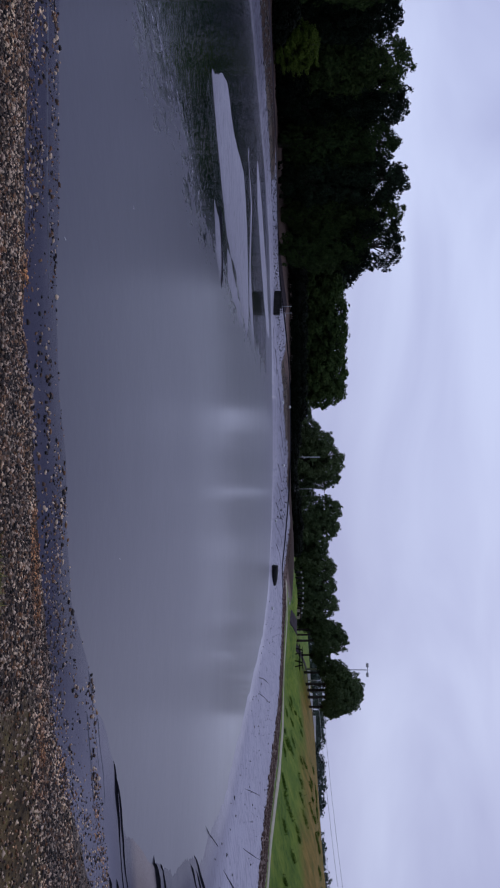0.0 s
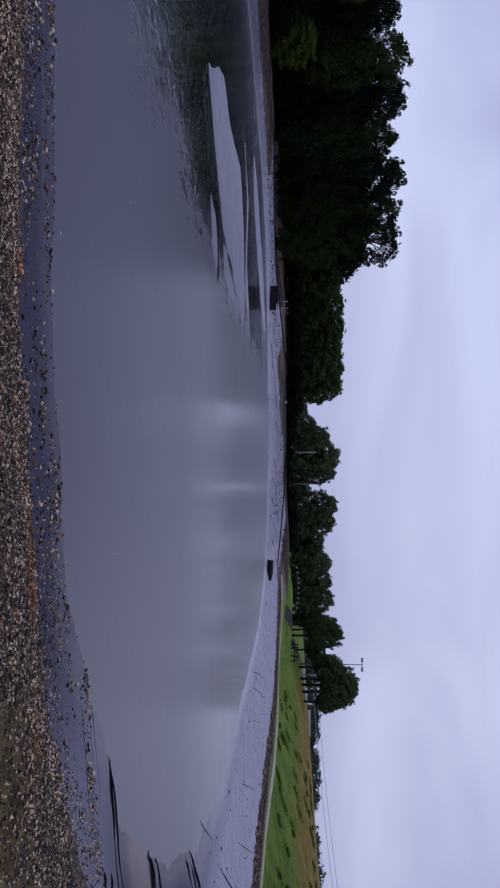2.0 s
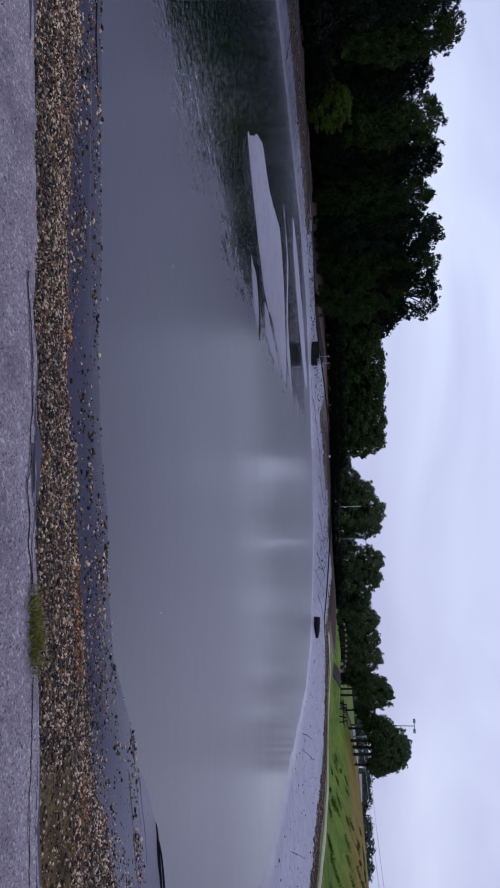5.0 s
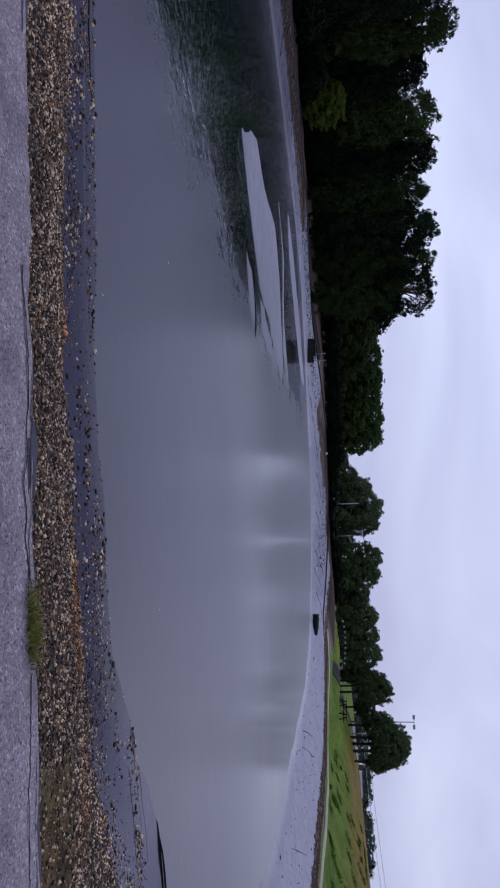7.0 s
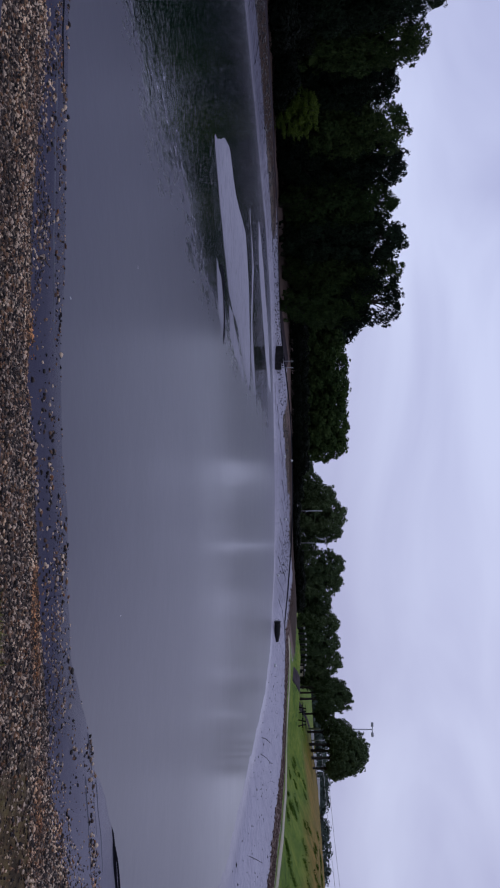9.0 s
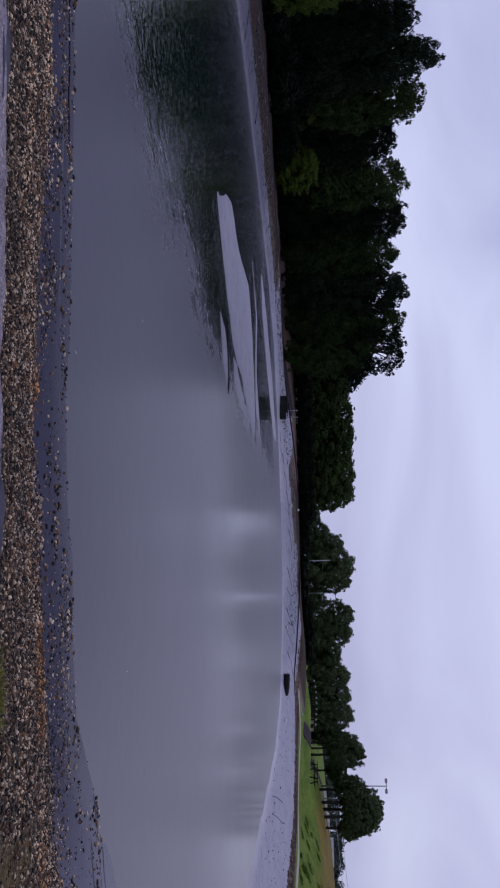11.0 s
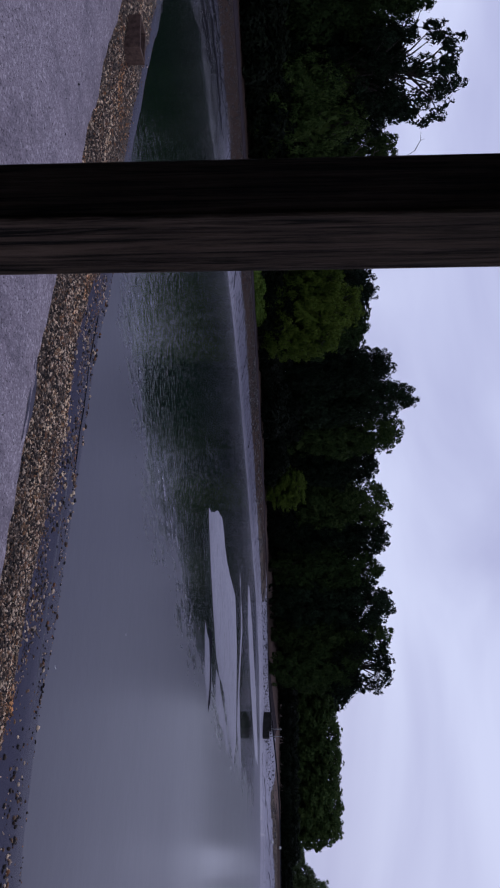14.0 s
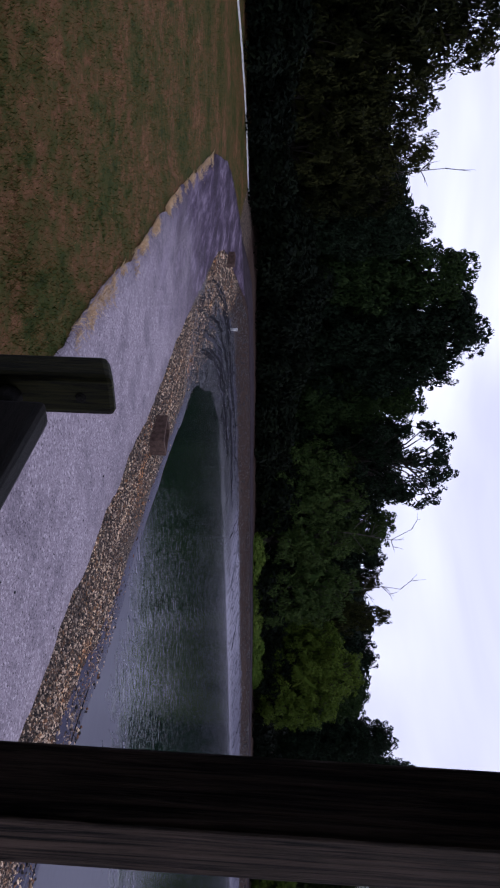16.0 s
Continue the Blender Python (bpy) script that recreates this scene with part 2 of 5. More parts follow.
def mat_path():
    k = Mat("chip_asphalt", 0.85, 0.12)
    bw = k.n.new("ShaderNodeRGBToBW")
    k.l.new(k.voronoi(95), bw.inputs["Color"])
    chips = bw.outputs["Val"]
    spots = k.ramp(k.voronoi(95, "Distance"), (0.05, (1, 1, 1)), (0.5, (0, 0, 0)))
    base = k.mix(k.noise(0.9, 6, 0.65), (0.186, 0.157, 0.186), (0.262, 0.226, 0.260))
    c = k.mix(k.math("MULTIPLY", k.ramp(chips, (0.35, (0, 0, 0)), (0.9, (0.40, 0.40, 0.40))), 1.0), base, (0.37, 0.325, 0.34))
    c = k.mix(k.ramp(chips, (0.10, (0.75, 0.75, 0.75)), (0.22, (0, 0, 0))), c, (0.045, 0.035, 0.036))
    c = k.mix(k.ramp(k.voronoi(60), (0.74, (0, 0, 0)), (0.84, (0.7, 0.7, 0.7))), c, (0.46, 0.41, 0.44))
    c = k.mix(k.ramp(k.noise(0.35, 5, 0.6, (0.5, 1.6, 1)), (0.50, (0, 0, 0)), (0.66, (0.5, 0.5, 0.5))), c, (0.085, 0.074, 0.096))
    c = k.mix(k.ramp(k.noise(2.2, 5, 0.7), (0.48, (0, 0, 0)), (0.64, (0.40, 0.40, 0.40))), c, (0.055, 0.046, 0.066))
    c = k.mix(0.32, c, k.mix(1.0, c, k.mix(1.0, k.mix(1.0, chips, (1.5, 1.5, 1.5), "MULTIPLY"), (0.28, 0.28, 0.28), "ADD"), "MULTIPLY"))
    sx = k.n.new("ShaderNodeSeparateXYZ")
    k.l.new(k.co, sx.inputs["Vector"])
    damp = k.math("ADD", k.math("MULTIPLY", sx.outputs["X"], -0.1), k.math("MULTIPLY", k.noise(0.6, 4, 0.6), 0.8))
    c = k.mix(k.ramp(k.math("DIVIDE", damp, 3.0), (0.40, (0, 0, 0)), (0.56, (0.95, 0.95, 0.95))), c, k.ramp(k.noise(1.4, 5, 0.7, (0.5, 1.6, 1)), (0.40, (0.022, 0.014, 0.026)), (0.52, (0.060, 0.042, 0.070)), (0.62, (0.17, 0.135, 0.185))))
    k.colour(c)
    k.bump(spots, 0.5, 0.012)
    return k.m


def mat_stone():
    k = Mat("shingle", 0.75, 0.3)
    r = k.chance(True)
    c = k.ramp(r, (0.0, (0.006, 0.005, 0.005)), (0.34, (0.018, 0.013, 0.012)), (0.46, (0.10, 0.062, 0.042)), (0.56, (0.32, 0.215, 0.125)), (0.65, (0.24, 0.105, 0.036)), (0.71, (0.16, 0.12, 0.10)), (0.84, (0.80, 0.66, 0.49)))
    sep = k.n.new("ShaderNodeSeparateXYZ")
    k.l.new(k.co, sep.inputs["Vector"])
    band = k.math("MAXIMUM", k.math("SUBTRACT", 0.09, k.math("MULTIPLY", k.math("ABSOLUTE", k.math("SUBTRACT", sep.outputs["Y"], 5.05)), 0.35)), 0.0)
    rust = k.ramp(k.math("ADD", k.noise(1.1, 3, 0.5), band), (0.57, (0, 0, 0)), (0.70, (0.8, 0.8, 0.8)))
    c = k.mix(1.0, c, k.ramp(k.noise(1.7, 4, 0.65, (0.6, 1.5, 1)), (0.36, (0.50, 0.46, 0.45)), (0.50, (0.98, 0.90, 0.84)), (0.66, (1.45, 1.32, 1.12))), "MULTIPLY")
    c = k.mix(rust, c, k.mix(1.0, k.mix(1.0, c, (0.05, 0.05, 0.05), "ADD"), (1.05, 0.58, 0.20), "MULTIPLY"))
    k.colour(k.mix(k.math("MULTIPLY", k.noise(40, 4), 0.4), c, (0.05, 0.04, 0.035)))
    k.bump(k.noise(90, 3), 0.3, 0.004)
    return k.m


def mat_wet_stone():
    k = Mat("wet_rubble", 0.42, 0.4)
    c = k.ramp(k.chance(True), (0.0, (0.006, 0.006, 0.009)), (0.50, (0.018, 0.018, 0.026)), (0.80, (0.048, 0.044, 0.054)), (0.95, (0.13, 0.115, 0.115)))
    k.colour(k.mix(k.math("MULTIPLY", k.noise(25, 4), 0.5), c, (0.02, 0.018, 0.02)))
    k.bump(k.noise(60, 3), 0.3, 0.006)
    return k.m


def mat_timber(name, dark, light, grain=(9, 9, 0.55)):
    k = Mat(name, 0.85, 0.25)
    g = k.noise(7, 7, 0.72, grain, 0.6)
    c = k.mix(k.ramp(g, (0.40, (0, 0, 0)), (0.60, (1, 1, 1))), dark, light)
    c = k.mix(k.ramp(k.noise(2.0, 5, 0.6), (0.5, (0, 0, 0)), (0.75, (0.6, 0.6, 0.6))), c, tuple(v * 0.55 for v in dark))
    k.colour(c)
    k.bump(g, 0.8, 0.006)
    return k.m


def mat_leaf(name, a, b, c):
    k = Mat(name, 0.8, 0.05)
    tone = k.mix(0.35, k.chance(True), k.chance())
    k.colour(k.mix(k.math("MULTIPLY", k.noise(0.5, 3), 0.6), k.ramp(tone, (0.15, a), (0.5, b), (0.9, c)), a))
    return k.m


def mat_plain(name, a, b, scale=8.0, rough=0.8, spec=0.3, metal=0.0, stretch=None):
    k = Mat(name, rough, spec)
    g = k.noise(scale, 6, 0.65, stretch)
    k.colour(k.mix(k.ramp(g, (0.3, (0, 0, 0)), (0.7, (1, 1, 1))), a, b))
    k.b.inputs["Metallic"].default_value = metal
    k.bump(g, 0.35, 0.01)
    return k.m


GROUND, WATER, PATH_MAT, STONE, WET_STONE = mat_ground(), mat_water(), mat_path(), mat_stone(), mat_wet_stone()
POST_WOOD = mat_timber("weathered_post_wood", (0.005, 0.004, 0.004), (0.15, 0.105, 0.082), (14, 14, 0.5))
# Kept near black so the unseen shelter walls bounce no light to the post.
SHELTER_WOOD = mat_timber("dark_shelter_wood", (0.003, 0.003, 0.003), (0.022, 0.017, 0.014))
MOSSY_WOOD = mat_timber("mossy_post_wood", (0.003, 0.003, 0.002), (0.030, 0.030, 0.008))
RAIL_WOOD = mat_timber("dark_rail_wood", (0.003, 0.003, 0.003), (0.013, 0.011, 0.010), (0.55, 9, 9))
BARK = mat_plain("bark", (0.012, 0.010, 0.008), (0.040, 0.033, 0.027), 6, 0.9, 0.2, 0, (3, 3, 0.5))
DEAD_BARK = mat_plain("dead_bark", (0.03, 0.026, 0.022), (0.085, 0.075, 0.064), 6, 0.9, 0.2, 0, (3, 3, 0.5))
# Near-black to carry the shade inside dense crowns in the leaf colour itself.
LEAF_SHADE_DARK = mat_leaf("shade_dark_leaves", (0.003, 0.006, 0.003), (0.007, 0.014, 0.007), (0.022, 0.038, 0.018))
# Darkened well below leaf green: the shade under the crowns is in the colour.
LEAF_UNDER_SHADE = mat_leaf("shaded_undergrowth_leaves", (0.0015, 0.003, 0.0015), (0.003, 0.006, 0.003), (0.008, 0.013, 0.005))
# Paler and bluer to put the distance haze into the leaf colour.
LEAF_HAZE = mat_leaf("haze_pale_leaves", (0.040, 0.055, 0.045), (0.060, 0.080, 0.062), (0.090, 0.110, 0.085))
LEAF_BRUSH = mat_leaf("brush_leaves", (0.016, 0.034, 0.008), (0.036, 0.062, 0.014), (0.078, 0.110, 0.028))
LEAF_FEATHER = mat_leaf("feathery_leaves", (0.005, 0.007, 0.002), (0.013, 0.016, 0.004), (0.034, 0.036, 0.009))
LEAF_PARK = mat_leaf("park_leaves", (0.034, 0.054, 0.024), (0.060, 0.088, 0.034), (0.100, 0.130, 0.052))
LEAF_MID = mat_leaf("mid_leaves", (0.018, 0.034, 0.010), (0.042, 0.072, 0.018), (0.085, 0.115, 0.030))
LEAF_WOOD = mat_leaf("wood_leaves", (0.010, 0.020, 0.006), (0.022, 0.040, 0.010), (0.048, 0.070, 0.018))
LEAF_LIGHT = mat_leaf("light_leaves", (0.045, 0.085, 0.012), (0.085, 0.135, 0.020), (0.15, 0.19, 0.035))
BLACK_PLASTIC = mat_plain("black_plastic", (0.004, 0.004, 0.004), (0.012, 0.012, 0.013), 5, 0.6, 0.2)
TRACK = mat_plain("earth_track", (0.016, 0.012, 0.014), (0.050, 0.040, 0.048), 3, 0.95, 0.05)
CONCRETE = mat_plain("concrete", (0.22, 0.215, 0.20), (0.36, 0.35, 0.33), 5, 0.85, 0.25)
DARK_CONCRETE = mat_plain("dark_concrete", (0.006, 0.006, 0.006), (0.022, 0.021, 0.020), 4, 0.85, 0.25)
PAINT_WHITE = mat_plain("white_paint", (0.42, 0.42, 0.43), (0.70, 0.70, 0.69), 9, 0.6, 0.4)
SHED_PAINT = mat_plain("beige_paint", (0.30, 0.25, 0.18), (0.42, 0.36, 0.27), 6, 0.7, 0.25)
STEEL = mat_plain("galvanised_steel", (0.22, 0.23, 0.24), (0.36, 0.37, 0.38), 7, 0.45, 0.5, 0.7)
BLOCK_MAT = mat_plain("brown_block", (0.035, 0.022, 0.018), (0.12, 0.078, 0.062), 18, 0.9, 0.15)
LEAF_OLIVE = mat_leaf("olive_leaves", (0.030, 0.054, 0.007), (0.064, 0.100, 0.011), (0.115, 0.150, 0.020))


# ---- mesh helpers ----
def mesh_of(name, verts, faces, material, smooth=False):
    me = bpy.data.meshes.new(name)
    me.from_pydata(verts, [], faces)
    me.materials.append(material)
    if smooth:
        me.polygons.foreach_set("use_smooth", [True] * len(me.polygons))
    me.update()
    return me


def mesh_from(name, bm, material, smooth=False):
    me = bpy.data.meshes.new(name)
    bm.to_mesh(me)
    bm.free()
    me.materials.append(material)
    if smooth:
        me.polygons.foreach_set("use_smooth", [True] * len(me.polygons))
    return me


def part(name, bm, material, parent, label="", smooth=False):
    """Links a bmesh (or a ready mesh) as one mesh object under a thing."""
    me = bm if isinstance(bm, bpy.types.Mesh) else mesh_from(name, bm, material, smooth)
    ob = new(name, me)
    ob.parent = parent
    if label:
        tagged(ob, label)
    return ob


def thing(name, m, label, category, group="", kind=""):
    ob = new(name)
    ob.matrix_world = m
    return tagged(ob, label, category, group, kind)


def box_bm(x0, y0, z0, x1, y1, z1, bevel=0.0, bm=None):
    bm = bm or bmesh.new()
    r = bmesh.ops.create_cube(bm, size=1.0)
    for v in r["verts"]:
        v.co = Vector(((x0 + x1) / 2 + v.co.x * (x1 - x0), (y0 + y1) / 2 + v.co.y * (y1 - y0), (z0 + z1) / 2 + v.co.z * (z1 - z0)))
    if bevel:
        edges = list({e for v in r["verts"] for e in v.link_edges})
        bmesh.ops.bevel(bm, geom=edges, offset=bevel, segments=2, affect="EDGES", profile=0.5)
    return bm


def tube(points, radii, sides=7, verts=None, faces=None):
    """A tapered tube along points; adds to verts and faces."""
    verts = [] if verts is None else verts
    faces = [] if faces is None else faces
    start = len(verts)
    n = len(points)
    for i, p in enumerate(points):
        d = Vector(points[min(i + 1, n - 1)]) - Vector(points[max(i - 1, 0)])
        d = d.normalized() if d.length > 1e-6 else Vector((0, 0, 1))
        a = d.cross(Vector((0.31, 0.17, 0.93)))
        a = a.normalized() if a.length > 1e-4 else Vector((1, 0, 0))
        b = d.cross(a)
        for k in range(sides):
            t = 2 * math.pi * k / sides
            verts.append(tuple(Vector(p) + radii[i] * (math.cos(t) * a + math.sin(t) * b)))
    for i in range(n - 1):
        for k in range(sides):
            o, q = start + i * sides, start + (i + 1) * sides
            faces.append((o + k, o + (k + 1) % sides, q + (k + 1) % sides, q + k))
    faces.append(tuple(start + (n - 1) * sides + k for k in range(sides)))
    faces.append(tuple(start + k for k in reversed(range(sides))))
    return verts, faces


# ---- plan of the pond and its banks ----
WATER_Z = -0.27
SHORE = [(-12.8, 6.95), (-14.3, 7.55), (-16.4, 8.9), (-17.9, 10.8), (-18.5, 14.0), (-19.2, 19.0), (-19.8, 27.0), (-19.2, 36.0), (-18.5, 43.0), (-17.6, 49.5),
         (-15.5, 57.0), (-11.0, 61.6), (-4.0, 65.2), (1.5, 65.4), (5.6, 61.0), (9.6, 53.3), (10.6, 44.0), (9.9, 32.6), (9.5, 26.0), (9.1, 20.0), (8.1, 15.4),
         (6.4, 11.8), (4.4, 8.6), (3.2, 8.1), (2.2, 7.25), (1.3, 6.5), (-0.5, 6.17), (-4.0, 6.17), (-7.0, 6.38), (-10.5, 6.68)]
FLATS = [[(-8.7, 17.8), (-9.5, 19.6), (-10.2, 22.0), (-9.9, 24.4), (-10.2, 28.6), (-8.9, 30.8), (-5.4, 31.5), (-4.3, 30.3), (-5.7, 24.9), (-6.0, 21.4), (-7.1, 19.6), (-7.9, 18.7)],
         [(-5.8, 18.2), (-4.8, 18.5), (-4.2, 19.6), (-4.8, 20.6), (-5.5, 20.1)],
         [(-12.3, 31.6), (-10.7, 33.6), (-8.4, 32.4), (-6.0, 31.9), (-4.6, 35.8), (-7.6, 33.0), (-10.6, 34.4)],
         [(-14.9, 39.0), (-14.0, 45.0), (-12.0, 51.0), (-8.2, 57.0), (-8.0, 51.0), (-10.2, 44.5), (-12.6, 39.5)],
         [(-5.6, 21.6), (-5.2, 24.8), (-4.3, 28.5), (-4.5, 24.6), (-4.9, 21.9)]]


def signed(px, py, poly):
    """Distance to a closed outline, negative inside (arrays)."""
    best = np.full(px.shape, 1e9)
    inside = np.zeros(px.shape, bool)
    for (ax, ay), (bx, by) in zip(poly, poly[1:] + poly[:1]):
        ex, ey = bx - ax, by - ay
        t = np.clip(((px - ax) * ex + (py - ay) * ey) / (ex * ex + ey * ey), 0, 1)
        best = np.minimum(best, np.hypot(px - ax - t * ex, py - ay - t * ey))
        cross = (ay > py) != (by > py)
        with np.errstate(divide="ignore", invalid="ignore"):
            xi = ax + (py - ay) * ex / (ey if abs(ey) > 1e-9 else 1e-9)
        inside ^= cross & (px < xi)
    return np.where(inside, -best, best)


def step(a, b, v):
    t = np.clip((v - a) / (b - a), 0, 1)
    return t * t * (3 - 2 * t)


def wobble(x, y, s, seed=0.0):
    """Cheap smooth unevenness, about -1 to 1."""
    return (np.sin(x * s + 1.3 * np.sin(y * s * 0.7 + seed)) + np.sin(y * s * 1.27 + 1.7 * np.sin(x * s * 0.61 + seed * 2.1)) + np.sin((x + y) * s * 0.53 + seed)) / 3


def land(x, y):
    """Height and zones of the ground at x, y (arrays)."""
    d = signed(x, y, SHORE) + 0.10 * wobble(x, y, 1.9) + 0.05 * wobble(x, y, 5.3, 2.0)
    near = step(9.0, 6.2, y) * step(8.0, 2.0, x)                       # the shore by the path
    right = step(7.0, 11.0, x) * step(68.0, 62.0, y)
    flat = np.full(x.shape, 1e9)
    for poly in FLATS:
        flat = np.minimum(flat, signed(x, y, poly))
    flat += 0.16 * wobble(x, y, 1.3, 4.0) + 0.06 * wobble(x, y, 4.1, 6.0)
    bed = WATER_Z - 0.02 - 0.5 * step(0.0, 4.0, -d)
    bed = np.maximum(bed, WATER_Z + 0.025 - 0.10 * step(-0.5, 1.2, flat))
    # banks, from the water's edge outwards
    b_near = WATER_Z + 0.10 * np.clip(d, 0.0, 1.0) + 0.17 * step(0.8, 2.0, d)
    b_right = WATER_Z + 0.10 * np.clip(d, 0, 5.2) + 0.14 * step(4.8, 6.2, d)
    b_left = WATER_Z + 0.10 * np.clip(d, 0, 2.2) + 0.32 * step(2.0, 3.6, d)
    bank = b_left * (1 - near) * (1 - right) + b_near * near * (1 - right) + b_right * right
    berm = 0.28 * step(32.0, 56.0, y) * step(3.0, 10.0, x) * np.clip(d / 5.5, 0, 1) * step(14.0, 9.0, d)
    berm = berm + 0.5 * step(10.0, 14.0, x) * step(21.0, 17.0, x) * step(57.0, 70.0, y) * step(86.0, 78.0, y)
    bank = bank + 0.018 * step(-0.02, 0.06, d)
    hill = (2.62 * step(17.6, 27.5, x) + 1.2 * step(25.0, 40.0, x)) * step(8.0, 22.0, y)
    rise = 0.9 * step(63.0, 70.0, y) * step(26.0, 18.0, x)
    back = 0.6 * step(-26.0, -40.0, x) + 0.02 * wobble(x, y, 0.8)
    z = np.where(d < 0, bed, np.maximum(bank + berm + hill + rise + back * step(2.0, 6.0, d), WATER_Z + 0.004))
    z = z + 0.006 * wobble(x, y, 7.0, 1.0) * step(0.1, 0.5, d) + 0.004 * wobble(x, y, 17.0, 3.0) * (d > 0.15)
    lawn_near = step(2.55, 2.0, y + 0.12 * wobble(x, y, 2.0) + 0.075 * (x + 5.0) * (x < -5))
    lawn_left = step(5.0, 5.6, d - 3.6 * step(50.0, 56.0, y)) * (1 - near) * (1 - right) * step(-6.0, -2.0, x)
    lawn_right = step(6.9, 7.2, d) * right
    lawn_near = np.maximum(lawn_near, step(4.0, 4.4, d) * (x < -4.0) * (y < 6.3))
    grass = np.clip(lawn_near + lawn_left * (y > 6) + lawn_right, 0, 1) * (d > 0)
    grass = np.maximum(grass, step(-34.0, -38.0, x)) * (1 - step(61.0, 63.0, y) * step(12.0, 9.5, x))
    stony = np.clip(near * step(1.0, 1.25, d + 0.7 * step(-3.5, -7.0, x) - 0.50 * step(1.5, 3.0, x)) + (1 - near) * (1 - right) * step(2.0, 2.6, d), 0, 1) * (d > 0)
    west = step(-16.0, -18.0, x) * step(48.0, 40.0, y)
    earth = np.clip(step(5.1, 5.5, d) * right + (1 - right) * (1 - near) * step(2.7 - 0.7 * west, 3.3 - 0.8 * west, d), 0, 1) * (1 - grass)
    pale = np.clip(right + 0.28 * step(0.5, -0.5, flat) + 0.7 * step(48, 58, y) + 0.36 * step(1.2, 3.0, x) * step(9.0, 7.0, y) + 0.62 * step(12, 20, y) * step(0, -14, x) * (1 - 0.65 * step(20, 27, y + 2.0 * wobble(x, y, 0.9, 2.0)) * step(46, 38, y) * step(-0.3, 0.2, d)), 0, 1)
    farliner = step(52.0, 57.0, y) * np.maximum(step(12.0, 9.0, x), step(5.2, 4.6, d)) * step(6.2, 5.0, d) * step(69.0, 66.5, y + 0.9 * wobble(x, y, 0.7, 3.0) + 1.5 * step(-2.0, -8.0, x))
    stony, earth, pale = stony * (1 - farliner), earth * (1 - farliner), np.maximum(pale, 0.8 * farliner)
    black = step(-11.0, -13.0, x) * step(19.5 + 4.0 * wobble(x * 2.2, y * 0.8, 1.0, 3.0), 12.0, y) * step(2.6, 1.7, d + 0.5 * wobble(x, y, 1.1, 8.0))
    stony, earth = stony * (1 - black), earth * (1 - black)
    ridge = 1 - np.abs(wobble(x * 0.9, y * 0.45, 4.6, 2.0)) * 2.2
    fine = 1 - np.abs(wobble(x * 0.6, y * 1.1, 7.5, 5.0)) * 2.0
    slope = step(-17.2, -18.4, x) * step(56.0, 50.0, y) * step(0.0, 0.3, d) * step(2.8, 2.0, d)
    z = z + np.maximum(black * step(0.02, 0.3, d), 0.6 * slope) * (0.050 * np.clip(ridge, 0, 1) + 0.022 * np.clip(fine, 0, 1))
    moss = step(1.0, 2.0, x + 0.4 * wobble(x, y, 3.0, 5.0)) * step(4.95, 4.65, y + 0.1 * wobble(x, y, 4.0, 2.0))
    wet = np.maximum(step(0.9, 0.1, d), black)
    dry = step(6.0, -2.0, x)
    hay = step(1.75, 2.65, z + 0.5 * wobble(x, y, 0.35, 7.0)) * step(0.27, 0.33, x / np.maximum(y, 1.0)) * (x > 10)
    wrinkled = np.clip(step(-10, -15, x) * step(58, 52, y) + 0.4 * step(54, 60, y) + 0.35 * right, 0, 1) * step(-0.1, 0.2, d) + 0.5 * step(0.2, -0.4, flat)
    silt = step(1.1, 0.6, np.hypot((x - 6.5) / 3.2, (y - 9.4) / 1.0))
    return z, dict(grass=grass, stony=stony, earth=earth, pale=pale, wet=wet, dry=dry, silt=silt, wrinkled=wrinkled, black=black, moss=moss, hay=hay)


def spaced(*runs):
    """Coordinates: runs of (start, end, step)."""
    out = []
    for a, b, s in runs:
        n = max(1, int(round((b - a) / s)))
        out += [a + (b - a) * i / n for i in range(n)]
    return np.array(out + [runs[-1][1]])


def build_ground():
    xs = spaced((-900, -120, 60), (-120, -40, 5), (-40, -22, 0.8), (-22, -13, 0.12), (-13, 7, 0.10), (7, 12, 0.15), (12, 24, 0.3), (24, 50, 0.9), (50, 120, 5), (120, 900, 60))
    ys = spaced((-300, -20, 20), (-20, 1.8, 0.8), (1.8, 9.0, 0.09), (9, 17, 0.13), (17, 32, 0.3), (32, 70, 0.5), (70, 110, 1.5), (110, 200, 8), (200, 1500, 80))
    gx, gy = np.meshgrid(xs, ys)
    z, zones = land(gx, gy)
    nx, ny = len(xs), len(ys)
    co = np.stack([gx.ravel(), gy.ravel(), z.ravel()], 1)
    idx = np.arange(nx * ny).reshape(ny, nx)
    quads = np.stack([idx[:-1, :-1].ravel(), idx[:-1, 1:].ravel(), idx[1:, 1:].ravel(), idx[1:, :-1].ravel()], 1)
    me = bpy.data.meshes.new("ground")
    me.vertices.add(len(co))
    me.vertices.foreach_set("co", co.ravel())
    me.loops.add(quads.size)
    me.loops.foreach_set("vertex_index", quads.ravel().astype(np.int32))
    me.polygons.add(len(quads))
    me.polygons.foreach_set("loop_start", np.arange(0, quads.size, 4, dtype=np.int32))
    me.polygons.foreach_set("use_smooth", np.ones(len(quads), bool))
    for name, v in zones.items():
        me.attributes.new(name, "FLOAT", "POINT").data.foreach_set("value", v.ravel().astype(np.float32))
    me.materials.append(GROUND)
    me.update(calc_edges=True)
    return tagged(new("ground", me), "pond banks of pale silt, shingle, bare earth and mown grass", "ground", kind="structure")


